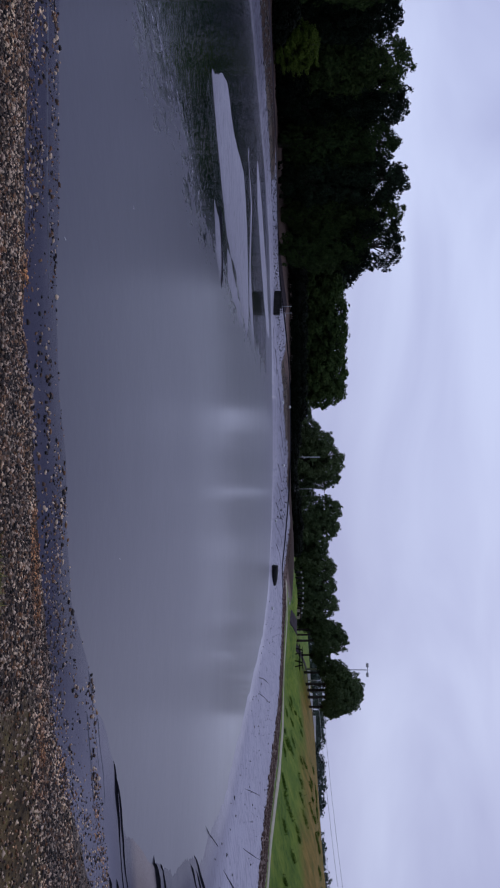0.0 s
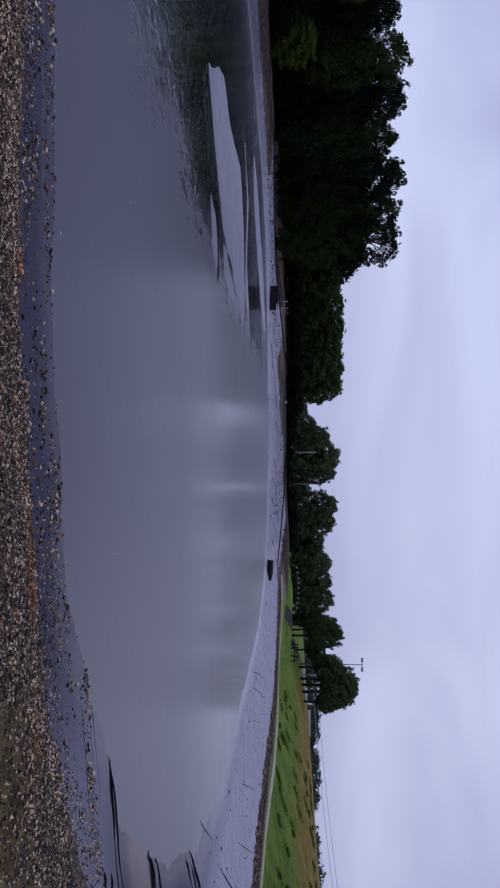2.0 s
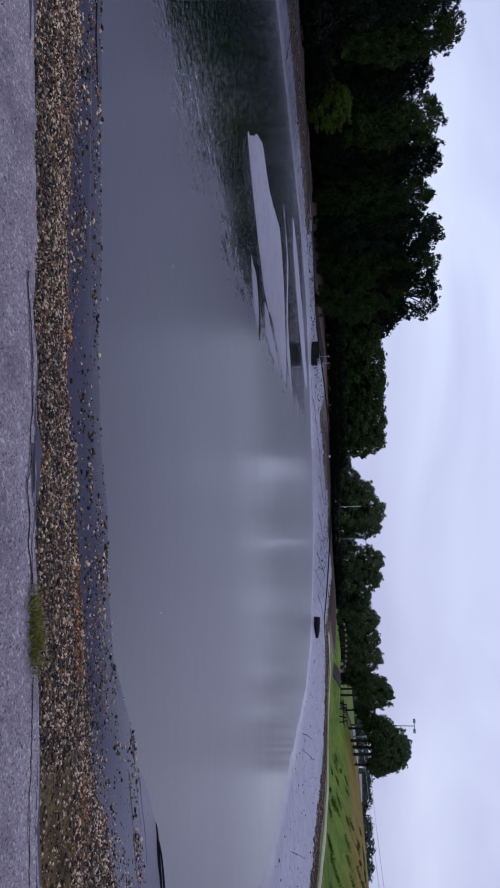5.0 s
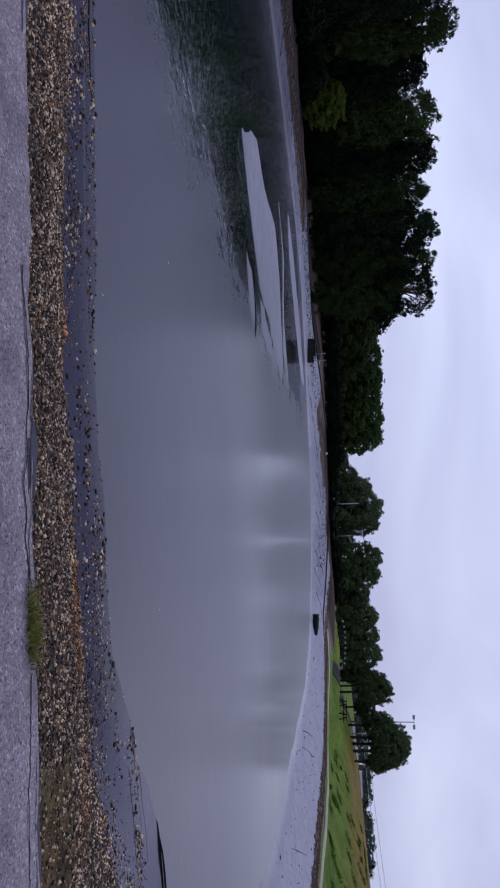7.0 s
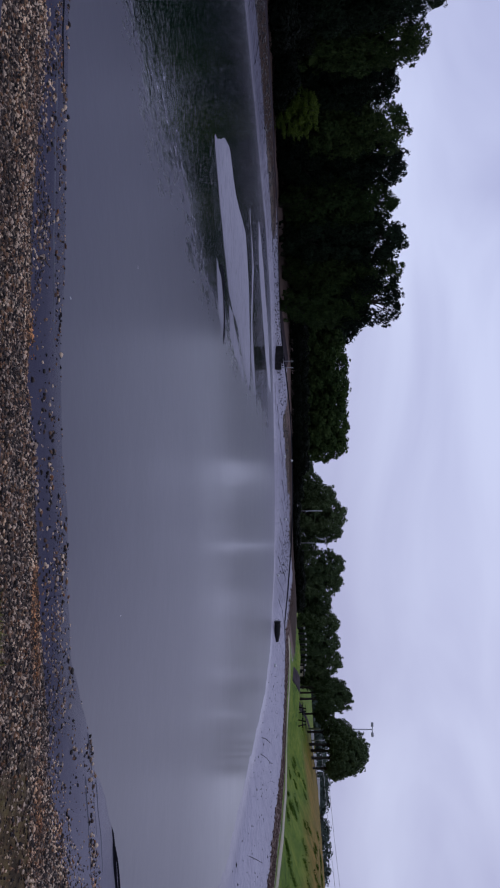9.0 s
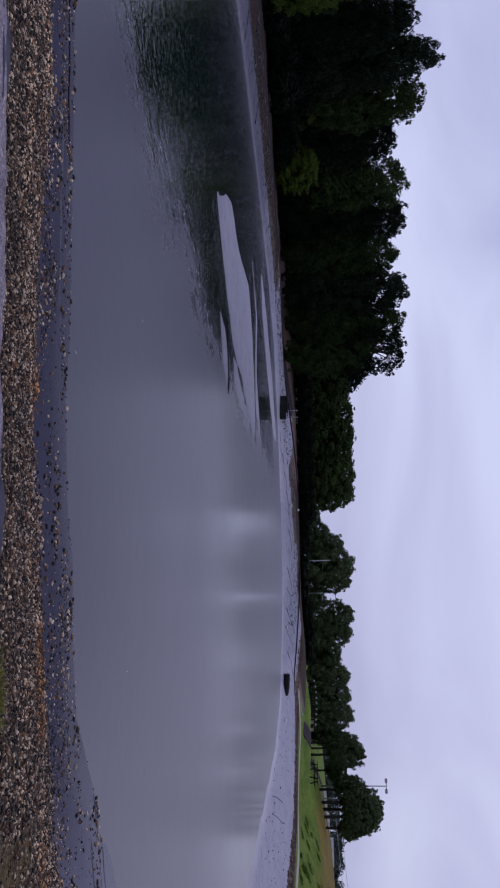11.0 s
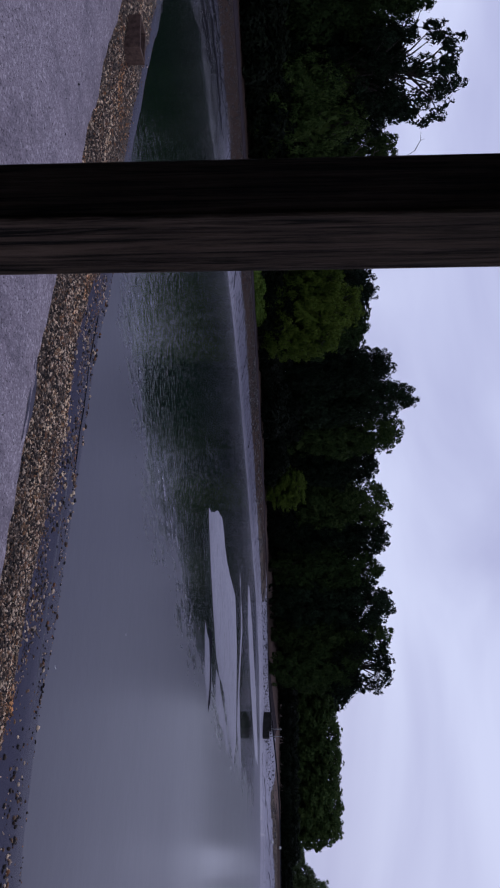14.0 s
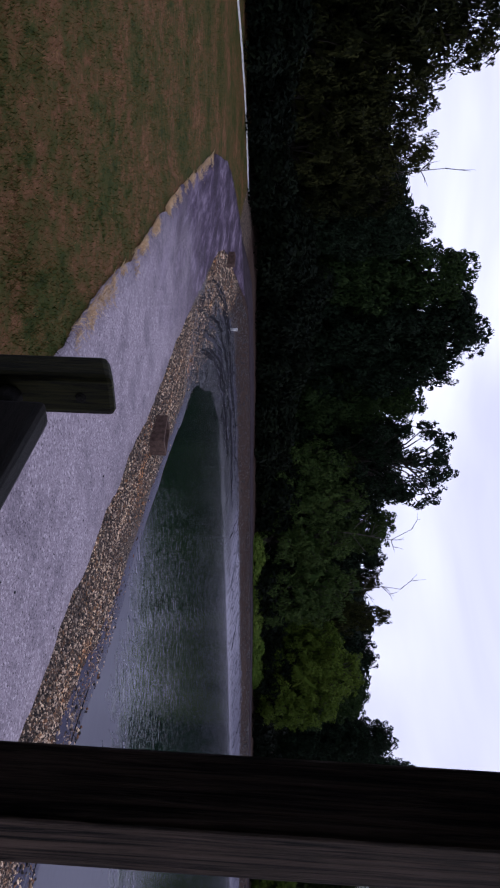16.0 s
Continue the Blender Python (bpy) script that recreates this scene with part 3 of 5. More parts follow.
def height(x, y):
    return float(land(np.array([float(x)]), np.array([float(y)]))[0][0])


def smooth_line(points, n):
    """A smooth line through plan points."""
    out = []
    for i in range(len(points) - 1):
        p = [Vector(points[max(0, min(len(points) - 1, i + k))]) for k in (-1, 0, 1, 2)]
        for j in range(n):
            t = j / n
            out.append(0.5 * ((2 * p[1]) + (p[2] - p[0]) * t + (2 * p[0] - 5 * p[1] + 4 * p[2] - p[3]) * t * t + (3 * p[1] - p[0] - 3 * p[2] + p[3]) * t ** 3))
    return out + [Vector(points[-1])]


def ribbon(name, points, width, lift, material, label, category, n=24, ragged=0.0, thick=0.05, across=6):
    """A slab that follows the ground along a line."""
    line = smooth_line(points, n)
    verts, faces = [], []
    for i, p in enumerate(line):
        d = (line[min(i + 1, len(line) - 1)] - line[max(i - 1, 0)]).normalized()
        s = Vector((-d.y, d.x))
        for k in range(across + 1):
            o = (k / across - 0.5) * width
            if k in (0, across):
                o += ragged * (noise.noise(Vector((p.x * 1.7, p.y * 1.7, k))) + 0.5 * noise.noise(Vector((p.x * 6, p.y * 6, k))))
            q = p + s * o
            verts.append((q.x, q.y, height(q.x, q.y) + lift))
        for k in (across, 0):
            q = verts[len(verts) - 1 - (0 if k == across else across + 1)]
            verts.append((q[0], q[1], q[2] - thick))
    m = across + 3
    for i in range(len(line) - 1):
        a, b = i * m, (i + 1) * m
        for k in range(across):
            faces.append((a + k, a + k + 1, b + k + 1, b + k))
        faces.append((a + across, a + across + 1, b + across + 1, b + across))
        faces.append((a + across + 2, a, b, b + across + 2))
    me = mesh_of(name, verts, faces, material, True)
    bm = bmesh.new()
    bm.from_mesh(me)
    bmesh.ops.recalc_face_normals(bm, faces=bm.faces)
    bm.to_mesh(me)
    bm.free()
    return tagged(new(name, me), label, category, kind="structure")


build_ground()
RING_NEAR = [(14.0, 3.19), (6.0, 3.19), (1.5, 3.18), (-1.0, 3.08), (-3.0, 3.01), (-4.5, 3.06), (-6.0, 3.15), (-8.0, 3.35), (-10.0, 3.46), (-13.0, 3.78), (-15.6, 4.16), (-18.5, 5.25), (-20.9, 7.3)]
TRACK_WEST = [(-20.6, 7.0), (-22.2, 9.4), (-23.6, 16.0), (-24.6, 27.0), (-24.2, 38.0), (-23.4, 50.0), (-20.0, 60.0), (-12.0, 67.0)]
ribbon("path", RING_NEAR, 1.86, 0.03, PATH_MAT, "worn chip-sealed asphalt path round the pond", "path", 34, 0.07)
ribbon("track", TRACK_WEST, 1.7, 0.02, TRACK, "dark earth track along the west bank", "track", 12, 0.08)
RING_RIGHT = [(16.8, 16.0), (17.1, 24.0), (17.8, 34.0), (18.4, 44.0), (18.0, 54.0), (15.0, 61.0), (11.0, 64.5)]
CREAM = mat_plain("pale_gravel", (0.26, 0.235, 0.17), (0.46, 0.42, 0.32), 5, 0.9, 0.15)
ribbon("path_far", RING_RIGHT, 0.55, 0.04, CREAM, "pale path along the top of the bank", "path", 16, 0.03)

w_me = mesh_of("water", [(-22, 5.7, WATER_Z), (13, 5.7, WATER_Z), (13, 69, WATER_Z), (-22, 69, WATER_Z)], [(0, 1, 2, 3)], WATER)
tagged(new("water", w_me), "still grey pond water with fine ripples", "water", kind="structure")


# ---- the shelter by the path: post, unseen beams and roof, added walls; the rail fence beside it ----
def build_shelter():
    sh = thing("shelter", pose(0, 0, 0), "dark weathered timber shelter with a square post, its unseen walls added", "shelter")
    part("post", box_bm(-0.80, 0.525, 0.06, -0.705, 0.62, 2.55, 0.005), POST_WOOD, sh, "weathered grey-brown square post")
    for x in (-0.80, 3.2):
        part("beam", box_bm(x, -3.4, 2.55, x + 0.095, 1.0, 2.72, 0.004), POST_WOOD, sh)
    # Roof is unseen; walls are added, dark, to keep light off the post.
    part("roof", box_bm(-2.9, -3.6, 2.72, 3.4, 1.6, 2.78, 0.004), SHELTER_WOOD, sh)
    part("wall", box_bm(-2.6, -3.45, 0.06, 4.0, -3.40, 2.72, 0.004), SHELTER_WOOD, sh)
    part("wall", box_bm(-2.65, -3.40, 0.06, -2.60, -0.75, 2.72, 0.004), SHELTER_WOOD, sh)
    part("wall", box_bm(3.15, -3.40, 0.06, 3.20, 0.5, 2.55, 0.004), SHELTER_WOOD, sh)
    part("deck", box_bm(-2.6, -3.5, -0.08, 4.0, 1.1, 0.06, 0.01), SHELTER_WOOD, sh)
    return sh


def build_fence():
    f = thing("rail_fence", pose(0, 0, 0), "mossy square timber fence post with a dark round rail", "fence")
    for x in (-2.325, 0.9):
        bm = box_bm(-0.07, -0.07, 0.0, 0.07, 0.07, 1.09, 0.020)
        for v in bm.verts:
            if v.co.z > 1.0:
                v.co.z += 0.03 + 0.32 * (v.co.x + 0.02) - 0.25 * max(0.0, abs(v.co.y) - 0.045)
        bm.transform(pose(x, 0.90, -0.02))
        low = part("post", bm, MOSSY_WOOD, f, "greenish weathered square post with a sawn sloping top")
        if x < 0:
            for rr, h in ((0.018, 0.003), (0.010, 0.006)):
                kv, kf = tube([(x + 0.069, 0.905, 1.02), (x + 0.070 + h, 0.905, 1.02)], [rr, rr * 0.8], 12)
                part("knot", mesh_of("knot", kv, kf, RAIL_WOOD), None, low)
    for z0, z1 in ((0.70, 0.945), (0.30, 0.54)):
        rail = part("rail", box_bm(-2.17, 0.865, z0, 0.83, 0.95, z1, 0.022), RAIL_WOOD, f, "dark heavy timber rail")
        kv, kf = tube([(-2.256, 0.908, z0 + 0.10), (-2.165, 0.908, z0 + 0.10)], [0.040, 0.040], 12)
        part("tenon", mesh_of("tenon", kv, kf, RAIL_WOOD, True), None, rail)
    return f


build_shelter()
build_fence()


# ---- trees ----
def tri_mesh(name, co, material):
    """Loose triangles, three corners each, as one mesh."""
    n = len(co) // 3
    me = bpy.data.meshes.new(name)
    me.vertices.add(n * 3)
    me.vertices.foreach_set("co", np.ascontiguousarray(co, np.float32).ravel())
    me.loops.add(n * 3)
    me.loops.foreach_set("vertex_index", np.arange(n * 3, dtype=np.int32))
    me.polygons.add(n)
    me.polygons.foreach_set("loop_start", np.arange(0, n * 3, 3, dtype=np.int32))
    me.materials.append(material)
    me.update(calc_edges=True)
    return me


def unit(v):
    return v / np.maximum(np.linalg.norm(v, axis=1), 1e-6)[:, None]


def sprays(rs, centre, r, away, n, length, droop=0.0, flat=0.85):
    """Leaf sprays lying like shingles over one lobe of a crown."""
    d = unit(rs.normal(0, 1, (int(n * 1.6), 3)))
    d = d[d @ away > -0.30 + 0.3 * rs.rand(len(d))][:int(n)]
    k = len(d)
    ph = rs.uniform(0, 6.28, 3)
    lump = 1 + 0.16 * np.sin(5.2 * d[:, 0] + ph[0]) * np.sin(4.7 * d[:, 1] + ph[1]) + 0.10 * np.sin(9.0 * d[:, 2] + 7.0 * d[:, 0] + ph[2])
    p = np.asarray(centre) + d * (r * lump * (0.66 + 0.38 * rs.rand(k) ** 0.6))[:, None] * (1, 1, flat)
    nrm = unit(d + (0, 0, 0.25) + 0.50 * rs.normal(0, 1, (k, 3)))
    ax = rs.normal(0, 1, (k, 3)) + np.array((0, 0, -2.4 * droop)) + d * 0.5
    ax = unit(ax - nrm * (ax * nrm).sum(1)[:, None])
    side = np.cross(nrm, ax)
    size = (length * rs.uniform(0.55, 1.3, k))[:, None]
    w = 0.30 - 0.10 * min(1.0, droop)
    return np.stack([p - ax * size * 0.42 - side * size * w, p - ax * size * 0.42 + side * size * w, p + ax * size * 0.58], 1).reshape(-1, 3)


def build_tree(name, seed, tall, wide, clear, leaf, label, lobes=46, lobe=0.17, length=0.20, cover=1.7, droop=0.0, taper=0.0, ragged=0.12, sprigs=0, fills=420, category="tree"):
    """A tapered trunk, limbs, and a crown of leafy lobes with gaps between them."""
    rng, rs = random.Random(seed), np.random.RandomState(seed)
    tree = thing(name, pose(0, 0, 0), label, category, "trees round the pond")
    r0 = 0.019 * tall + 0.05
    spine = [Vector((rng.uniform(-0.1, 0.1) * (k > 0), rng.uniform(-0.1, 0.1) * (k > 0), tall * 0.88 * k / 6)) for k in range(7)]
    spine[0].z = -0.3
    tv, tf = tube(spine, [r0 * (1.25 - 0.17 * k) for k in range(7)], 8)
    lv, lf, leaves = [], [], []
    cz, rz = tall * (1 + clear) / 2, tall * (1 - clear) / 2
    for k in range(lobes):
        h = 1 - 2 * (k + 0.5) / lobes
        a = k * 2.4 + rng.uniform(-0.35, 0.35)
        d = Vector((math.cos(a) * math.sqrt(1 - h * h), math.sin(a) * math.sqrt(1 - h * h), h))
        lr = wide * lobe * rng.uniform(0.70, 1.30)
        girth = 1 - taper * (h + 1) / 2
        out = rng.uniform(1 - ragged, 1 + ragged)
        c = Vector((d.x * max(0.2, wide / 2 * girth - lr) * out, d.y * max(0.2, wide / 2 * girth - lr) * out, cz + d.z * (rz - lr * 0.85) * (out if h < 0.8 else min(out, 1.0))))
        root = spine[max(1, min(5, int((c.z - 0.25 * wide) / (tall * 0.88) * 6)))]
        tube([root, root.lerp(c, 0.55) + Vector((0, 0, 0.05 * wide)), c + d * lr * 0.5], [r0 * 0.36, r0 * 0.20, r0 * 0.04], 4, lv, lf)
        for _ in range(sprigs):
            e = (d + Vector((rng.gauss(0, 0.5), rng.gauss(0, 0.5), rng.gauss(0.2, 0.4)))).normalized()
            sr = lr * rng.uniform(0.22, 0.42)
            q = c + e * lr * rng.uniform(0.85, 1.30)
            tube([c + e * lr * 0.3, q + e * sr * 0.7], [r0 * 0.06, r0 * 0.02], 3, lv, lf)
            leaves.append(sprays(rs, q, sr, np.array(e), cover * 5.0 * sr * sr / (0.25 * length * length), length, droop))
        leaves.append(sprays(rs, c, lr, np.array(d), cover * 2 * math.pi * lr * lr / (0.25 * length * length), length, droop))
    fill = unit(rs.normal(0, 1, (fills, 3))) * rs.uniform(0.1, 0.62, fills)[:, None] * (wide / 2 * (1 - 0.5 * taper), wide / 2 * (1 - 0.5 * taper), rz) + (0, 0, cz)
    b = rs.normal(0, 1, (2, fills, 3)) * wide * 0.055
    leaves.append(np.stack([fill - b[0], fill + b[0] * 0.6 + b[1], fill - b[1]], 1).reshape(-1, 3))
    part("trunk", mesh_of("trunk", tv, tf, BARK, True), None, tree)
    part("limb", mesh_of("limb", lv, lf, BARK, True), None, tree)
    part("crown", tri_mesh("crown", np.concatenate(leaves), leaf), None, tree)
    return tree


def put(tree, x, y, turn, sx=1.0, sz=1.0, sink=0.1, first=[]):
    m = Matrix.Translation((x, y, height(x, y) - sink)) @ pose(0, 0, 0, 0, 0, turn) @ Matrix.Diagonal((sx, sx, sz, 1))
    if tree.name not in first:
        first.append(tree.name)
        tree.matrix_world = m
        return tree
    ob = copy_thing(tree, m)
    ob.matrix_world = m
    return ob


def plant(tree, bearing, far, rise, wide, turn, tall0=10.0, wide0=6.0):
    """Sets a tree by its bearing and distance from the shelter and the angle to which its top rises."""
    x, y = far * math.sin(radians(bearing)), far * math.cos(radians(bearing))
    top = 1.64 + far * math.tan(radians(rise))
    return put(tree, x, y, turn, wide / wide0, (top - height(x, y) + 0.1) / tall0)


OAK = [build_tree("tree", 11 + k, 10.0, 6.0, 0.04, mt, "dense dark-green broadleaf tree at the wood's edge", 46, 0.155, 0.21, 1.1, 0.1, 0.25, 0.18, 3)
       for k, mt in enumerate((LEAF_SHADE_DARK, LEAF_WOOD, LEAF_SHADE_DARK))]
FEATHERY = [build_tree("tree", 21 + k, 10.0, 6.0, 0.03, LEAF_FEATHER, "tall feathery olive-green tree with hanging sprays", 60, 0.11, 0.27, 1.1, 0.9, 0.35, 0.24, 2) for k in range(2)]
ROUND = [build_tree("tree", 26 + k, 10.0, 6.0, 0.04, mt, "dark-green rounded broadleaf tree of the wood", 52, 0.145, 0.25, 1.2, 0.0, 0.05, 0.12, 2) for k, mt in enumerate((LEAF_SHADE_DARK, LEAF_WOOD))]
LOOSE = build_tree("tree", 29, 10.0, 6.0, 0.40, LEAF_SHADE_DARK, "open-crowned dark tree with sky between its boughs", 46, 0.095, 0.20, 1.2, 0.0, 0.0, 0.28, 2, 0)
BACK = [build_tree("tree", 41 + k, 10.0, 6.8, 0.05, LEAF_SHADE_DARK, "dark tree deeper in the wood", 26, 0.20, 0.55, 1.2) for k in range(2)]
rng = random.Random(5)
# bearing, distance, rise of the top, width
for i, (bearing, far, rise, wide) in enumerate(((-100, 24, 15.5, 5.5), (-94, 25, 14.5, 5.0), (-89, 25.5, 13.6, 4.6), (-85.6, 26, 12.4, 3.8), (-81.8, 27, 9.0, 3.4), (-78.6, 28, 9.0, 3.0), (-75.6, 29, 7.5, 2.6), (-45.0, 43, 7.8, 2.6), (-47.6, 41, 7.2, 2.8))):
    plant(FEATHERY[i % 2], bearing, far, rise, wide, rng.uniform(0, 360))
for i, (bearing, far, rise, wide) in enumerate(((-73.3, 30, 9.3, 2.7), (-70.2, 32, 12.8, 3.6), (-66.6, 33, 14.3, 4.2), (-63.6, 33.5, 12.0, 3.4), (-61.0, 34, 9.8, 3.2), (-58.0, 35, 8.9, 3.2), (-54.6, 36, 8.6, 3.4), (-51.6, 38, 8.0, 3.4), (-49.4, 40, 7.6, 3.2),
                                                (-42.2, 46, 6.9, 3.6), (-39.4, 49, 6.4, 3.8), (-36.6, 52, 8.4, 3.8), (-34.2, 55, 9.8, 4.4), (-31.6, 58, 8.9, 4.2))):
    plant(OAK[i % 3], bearing, far, rise, wide, rng.uniform(0, 360))
plant(LOOSE, -56.4, 34, 12.0, 4.0, 40)
for i, (bearing, far, rise, wide) in enumerate(((-29.6, 61, 7.0, 4.6), (-26.6, 64, 7.7, 5.2), (-24.2, 66, 7.7, 4.8), (-21.6, 66, 7.2, 4.4), (-19.2, 67, 7.8, 5.2), (-16.6, 68, 7.6, 4.4))):
    plant(ROUND[i % 2], bearing, far, rise, wide, rng.uniform(0, 360))
plant(LOOSE, -14.7, 67, 7.6, 5.4, 200)
plant(ROUND[1], -14.4, 66, 5.4, 3.6, 90)
for i in range(34):
    y = -6 + i * 2.35
    x = -37 - rng.uniform(0, 4)
    put(BACK[i % 2], x, y, rng.uniform(0, 360), rng.uniform(1.0, 1.2), rng.uniform(0.46, 0.56) + (0.22 if y > 38 else 0.10 if 8.5 < y < 16 else 0.0))
for x, y in ((-31, 71), (-27.5, 72.5), (-24, 73), (-20.5, 74), (-29, 78), (-24.5, 79), (-19.5, 80), (-34, 66), (-35, 60)):
    put(BACK[int(y) % 2], x, y, x * 40, 1.0, 0.78)
HEDGE = build_tree("tree", 31, 10.0, 6.0, 0.05, LEAF_MID, "dense rounded green tree on the far bank", 40, 0.15, 0.36, 1.4, 0.0, 0.0, 0.05, 1)
for i, (bearing, rise, wide) in enumerate(((-11.6, 3.7, 4.6), (-10.2, 3.95, 4.4), (-8.6, 4.0, 4.6), (-7.1, 3.85, 4.4), (-5.6, 3.95, 4.6), (-4.3, 3.85, 3.8))):
    plant(HEDGE, bearing, 78 + (i % 2), rise, wide, i * 67)
for i, bearing in enumerate((-12.6, -10.9, -9.3, -7.8, -6.3, -5.0)):
    plant(HEDGE, bearing, 83, 3.0, 4.6, i * 91)
PARK = build_tree("tree", 37, 10.0, 6.0, 0.03, LEAF_PARK, "rounded green park tree beyond the far bank", 40, 0.145, 0.38, 1.4, 0.0, 0.0, 0.06, 1)
for i, (bearing, far, rise, wide) in enumerate(((-2.6, 92, 1.25, 3.0), (-1.4, 90, 1.9, 2.8), (-0.4, 86, 2.9, 3.4), (0.9, 85, 3.65, 4.0), (2.1, 87, 3.35, 2.8), (3.3, 98, 1.4, 3.0), (4.6, 84, 3.45, 3.6), (5.8, 85, 3.3, 3.4),
                                                (7.3, 88, 2.45, 3.4), (8.7, 87, 3.0, 3.4), (10.0, 86, 3.0, 3.4), (11.4, 88, 3.15, 3.2), (12.5, 92, 2.2, 3.0))):
    plant(PARK, bearing, far, rise, wide, i * 67)
STEMMED = build_tree("tree", 39, 10.0, 6.0, 0.34, LEAF_PARK, "rounded park tree with a clear dark stem on the hill", 36, 0.14, 0.34, 1.4, 0.0, 0.0, 0.12, 2)
for i, (bearing, far, rise, wide) in enumerate(((13.15, 88, 3.3, 2.6), (13.5, 87.5, 3.5, 2.6), (13.9, 87, 3.75, 3.0), (14.9, 92, 2.5, 2.6), (16.1, 90, 3.7, 3.0), (16.9, 88, 4.5, 3.6), (17.3, 89, 4.75, 3.6), (17.75, 87, 4.5, 3.6), (18.4, 88, 3.4, 2.6))):
    plant(STEMMED, bearing, far, rise, wide, i * 67)


def shrub(name, seed, wide, tall, leaf, label, size=0.27, cover=1.0):
    """A low bush: several stems and a lumpy mass of small sprays."""
    rng = random.Random(seed)
    b = thing(name, pose(0, 0, 0), label, "shrub", "shrubs at the wood's edge")
    rs = np.random.RandomState(seed)
    v, q, leaves = [], [], []
    for k in range(15):
        a, r = k * 2.4, wide * 0.42 * math.sqrt((k + 0.5) / 15)
        tip = Vector((math.cos(a) * r, math.sin(a) * r, tall * (0.80 - 0.45 * (r / (wide * 0.42)) ** 2) * rng.uniform(0.75, 1.1)))
        tube([(tip.x * 0.15, tip.y * 0.15, -0.1), tip * 0.6, tip], [0.03, 0.02, 0.008], 5, v, q)
        lr = 0.17 * wide * rng.uniform(0.8, 1.2)
        for c in (tip, Vector((tip.x, tip.y, tip.z * 0.45))):
            leaves.append(sprays(rs, c, lr, np.array((tip.x, tip.y, wide * 0.3)) / (wide * 0.5), cover * 2 * math.pi * lr * lr / (0.25 * size * size), size, 0.2))
    part("stem", mesh_of("stem", v, q, BARK, True), None, b)
    part("foliage", tri_mesh("foliage", np.concatenate(leaves), leaf), None, b)
    return b


UNDER = shrub("shrub", 51, 3.2, 2.6, LEAF_UNDER_SHADE, "undergrowth along the wood's edge, canopy shade put into its colour", 0.20, 0.9)
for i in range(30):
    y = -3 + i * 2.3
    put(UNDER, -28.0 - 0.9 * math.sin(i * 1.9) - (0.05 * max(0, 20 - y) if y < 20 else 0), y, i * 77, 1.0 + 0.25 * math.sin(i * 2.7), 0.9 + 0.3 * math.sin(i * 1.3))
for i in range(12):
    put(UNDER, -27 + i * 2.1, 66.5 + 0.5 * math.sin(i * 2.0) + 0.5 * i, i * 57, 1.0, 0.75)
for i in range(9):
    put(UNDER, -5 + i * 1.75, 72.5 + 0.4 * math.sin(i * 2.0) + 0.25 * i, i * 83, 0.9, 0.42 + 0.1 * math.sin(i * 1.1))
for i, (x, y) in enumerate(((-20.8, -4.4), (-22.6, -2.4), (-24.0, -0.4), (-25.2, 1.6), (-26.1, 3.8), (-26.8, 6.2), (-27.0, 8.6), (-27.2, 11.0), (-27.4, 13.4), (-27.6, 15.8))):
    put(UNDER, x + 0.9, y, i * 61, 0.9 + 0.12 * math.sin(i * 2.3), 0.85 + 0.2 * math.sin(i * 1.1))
BRIGHT = shrub("shrub", 53, 1.5, 1.0, LEAF_LIGHT, "bright-green low shrub on the bank top", 0.15, 1.6)
for i in range(17):
    put(BRIGHT, -25.9 - 0.05 * i, 22.0 + 0.58 * i, i * 71, 0.9 + 0.2 * math.sin(i), 0.50 + 0.14 * math.sin(i * 1.7))
WILLOW = build_tree("tree", 61, 10.0, 6.0, 0.04, LEAF_OLIVE, "yellow-green willow-like young tree at the wood's edge", 70, 0.11, 0.22, 1.3, 1.0, 0.15, 0.16, 2)
plant(WILLOW, -41.0, 42, 6.0, 3.6, 20)
plant(WILLOW, -43.0, 42, 4.6, 2.8, 120)
plant(WILLOW, -38.8, 42.5, 4.4, 3.0, 220)
put(WILLOW, -26.4, 50.5, 140, 0.6, 0.32)


def dead_tree(seed, tall, label):
    """A bare standing trunk with broken twigs."""
    rng = random.Random(seed)
    d = thing("dead_tree", pose(0, 0, 0), label, "dead tree")
    line = [Vector((0.05 * k * rng.uniform(-1, 1), 0.10 * k * 0.3, tall * k / 8 - 0.2)) for k in range(9)]
    v, q = tube(line, [0.055 * (1 - k / 10) for k in range(9)], 7)
    part("trunk", mesh_of("trunk", v, q, DEAD_BARK, True), None, d)
    for k in range(9):
        p = line[4 + k % 5]
        a = k * 2.1 + rng.random()
        r = rng.uniform(0.4, 1.1)
        e = p + Vector((math.cos(a) * r, math.sin(a) * r, r * rng.uniform(0.2, 0.8)))
        m = p.lerp(e, 0.55) + Vector((0, 0, rng.uniform(-0.1, 0.1)))
        v, q = tube([p, m, e], [0.020, 0.013, 0.005], 5)
        f = e + Vector((rng.uniform(-0.4, 0.4), rng.uniform(-0.4, 0.4), rng.uniform(0.0, 0.4)))
        tube([m, f], [0.014, 0.004], 4, v, q)
        part("branch", mesh_of("branch", v, q, DEAD_BARK, True), None, d)
    return d


for seed, bearing, far, rise, lean in ((1, -51.0, 35.2, 9.6, 3), (2, -46.6, 36, 9.0, -2), (4, -75.6, 30.0, 10.4, -6), (6, -58.6, 35, 10.8, 4)):
    x, y = far * math.sin(radians(bearing)), far * math.cos(radians(bearing))
    d = dead_tree(seed, 1.64 + far * math.tan(radians(rise)) - height(x, y), "bare grey dead trunk standing at the wood's edge")
    d.matrix_world = pose(x, y, height(x, y) - 0.1, lean, 0, seed * 50)
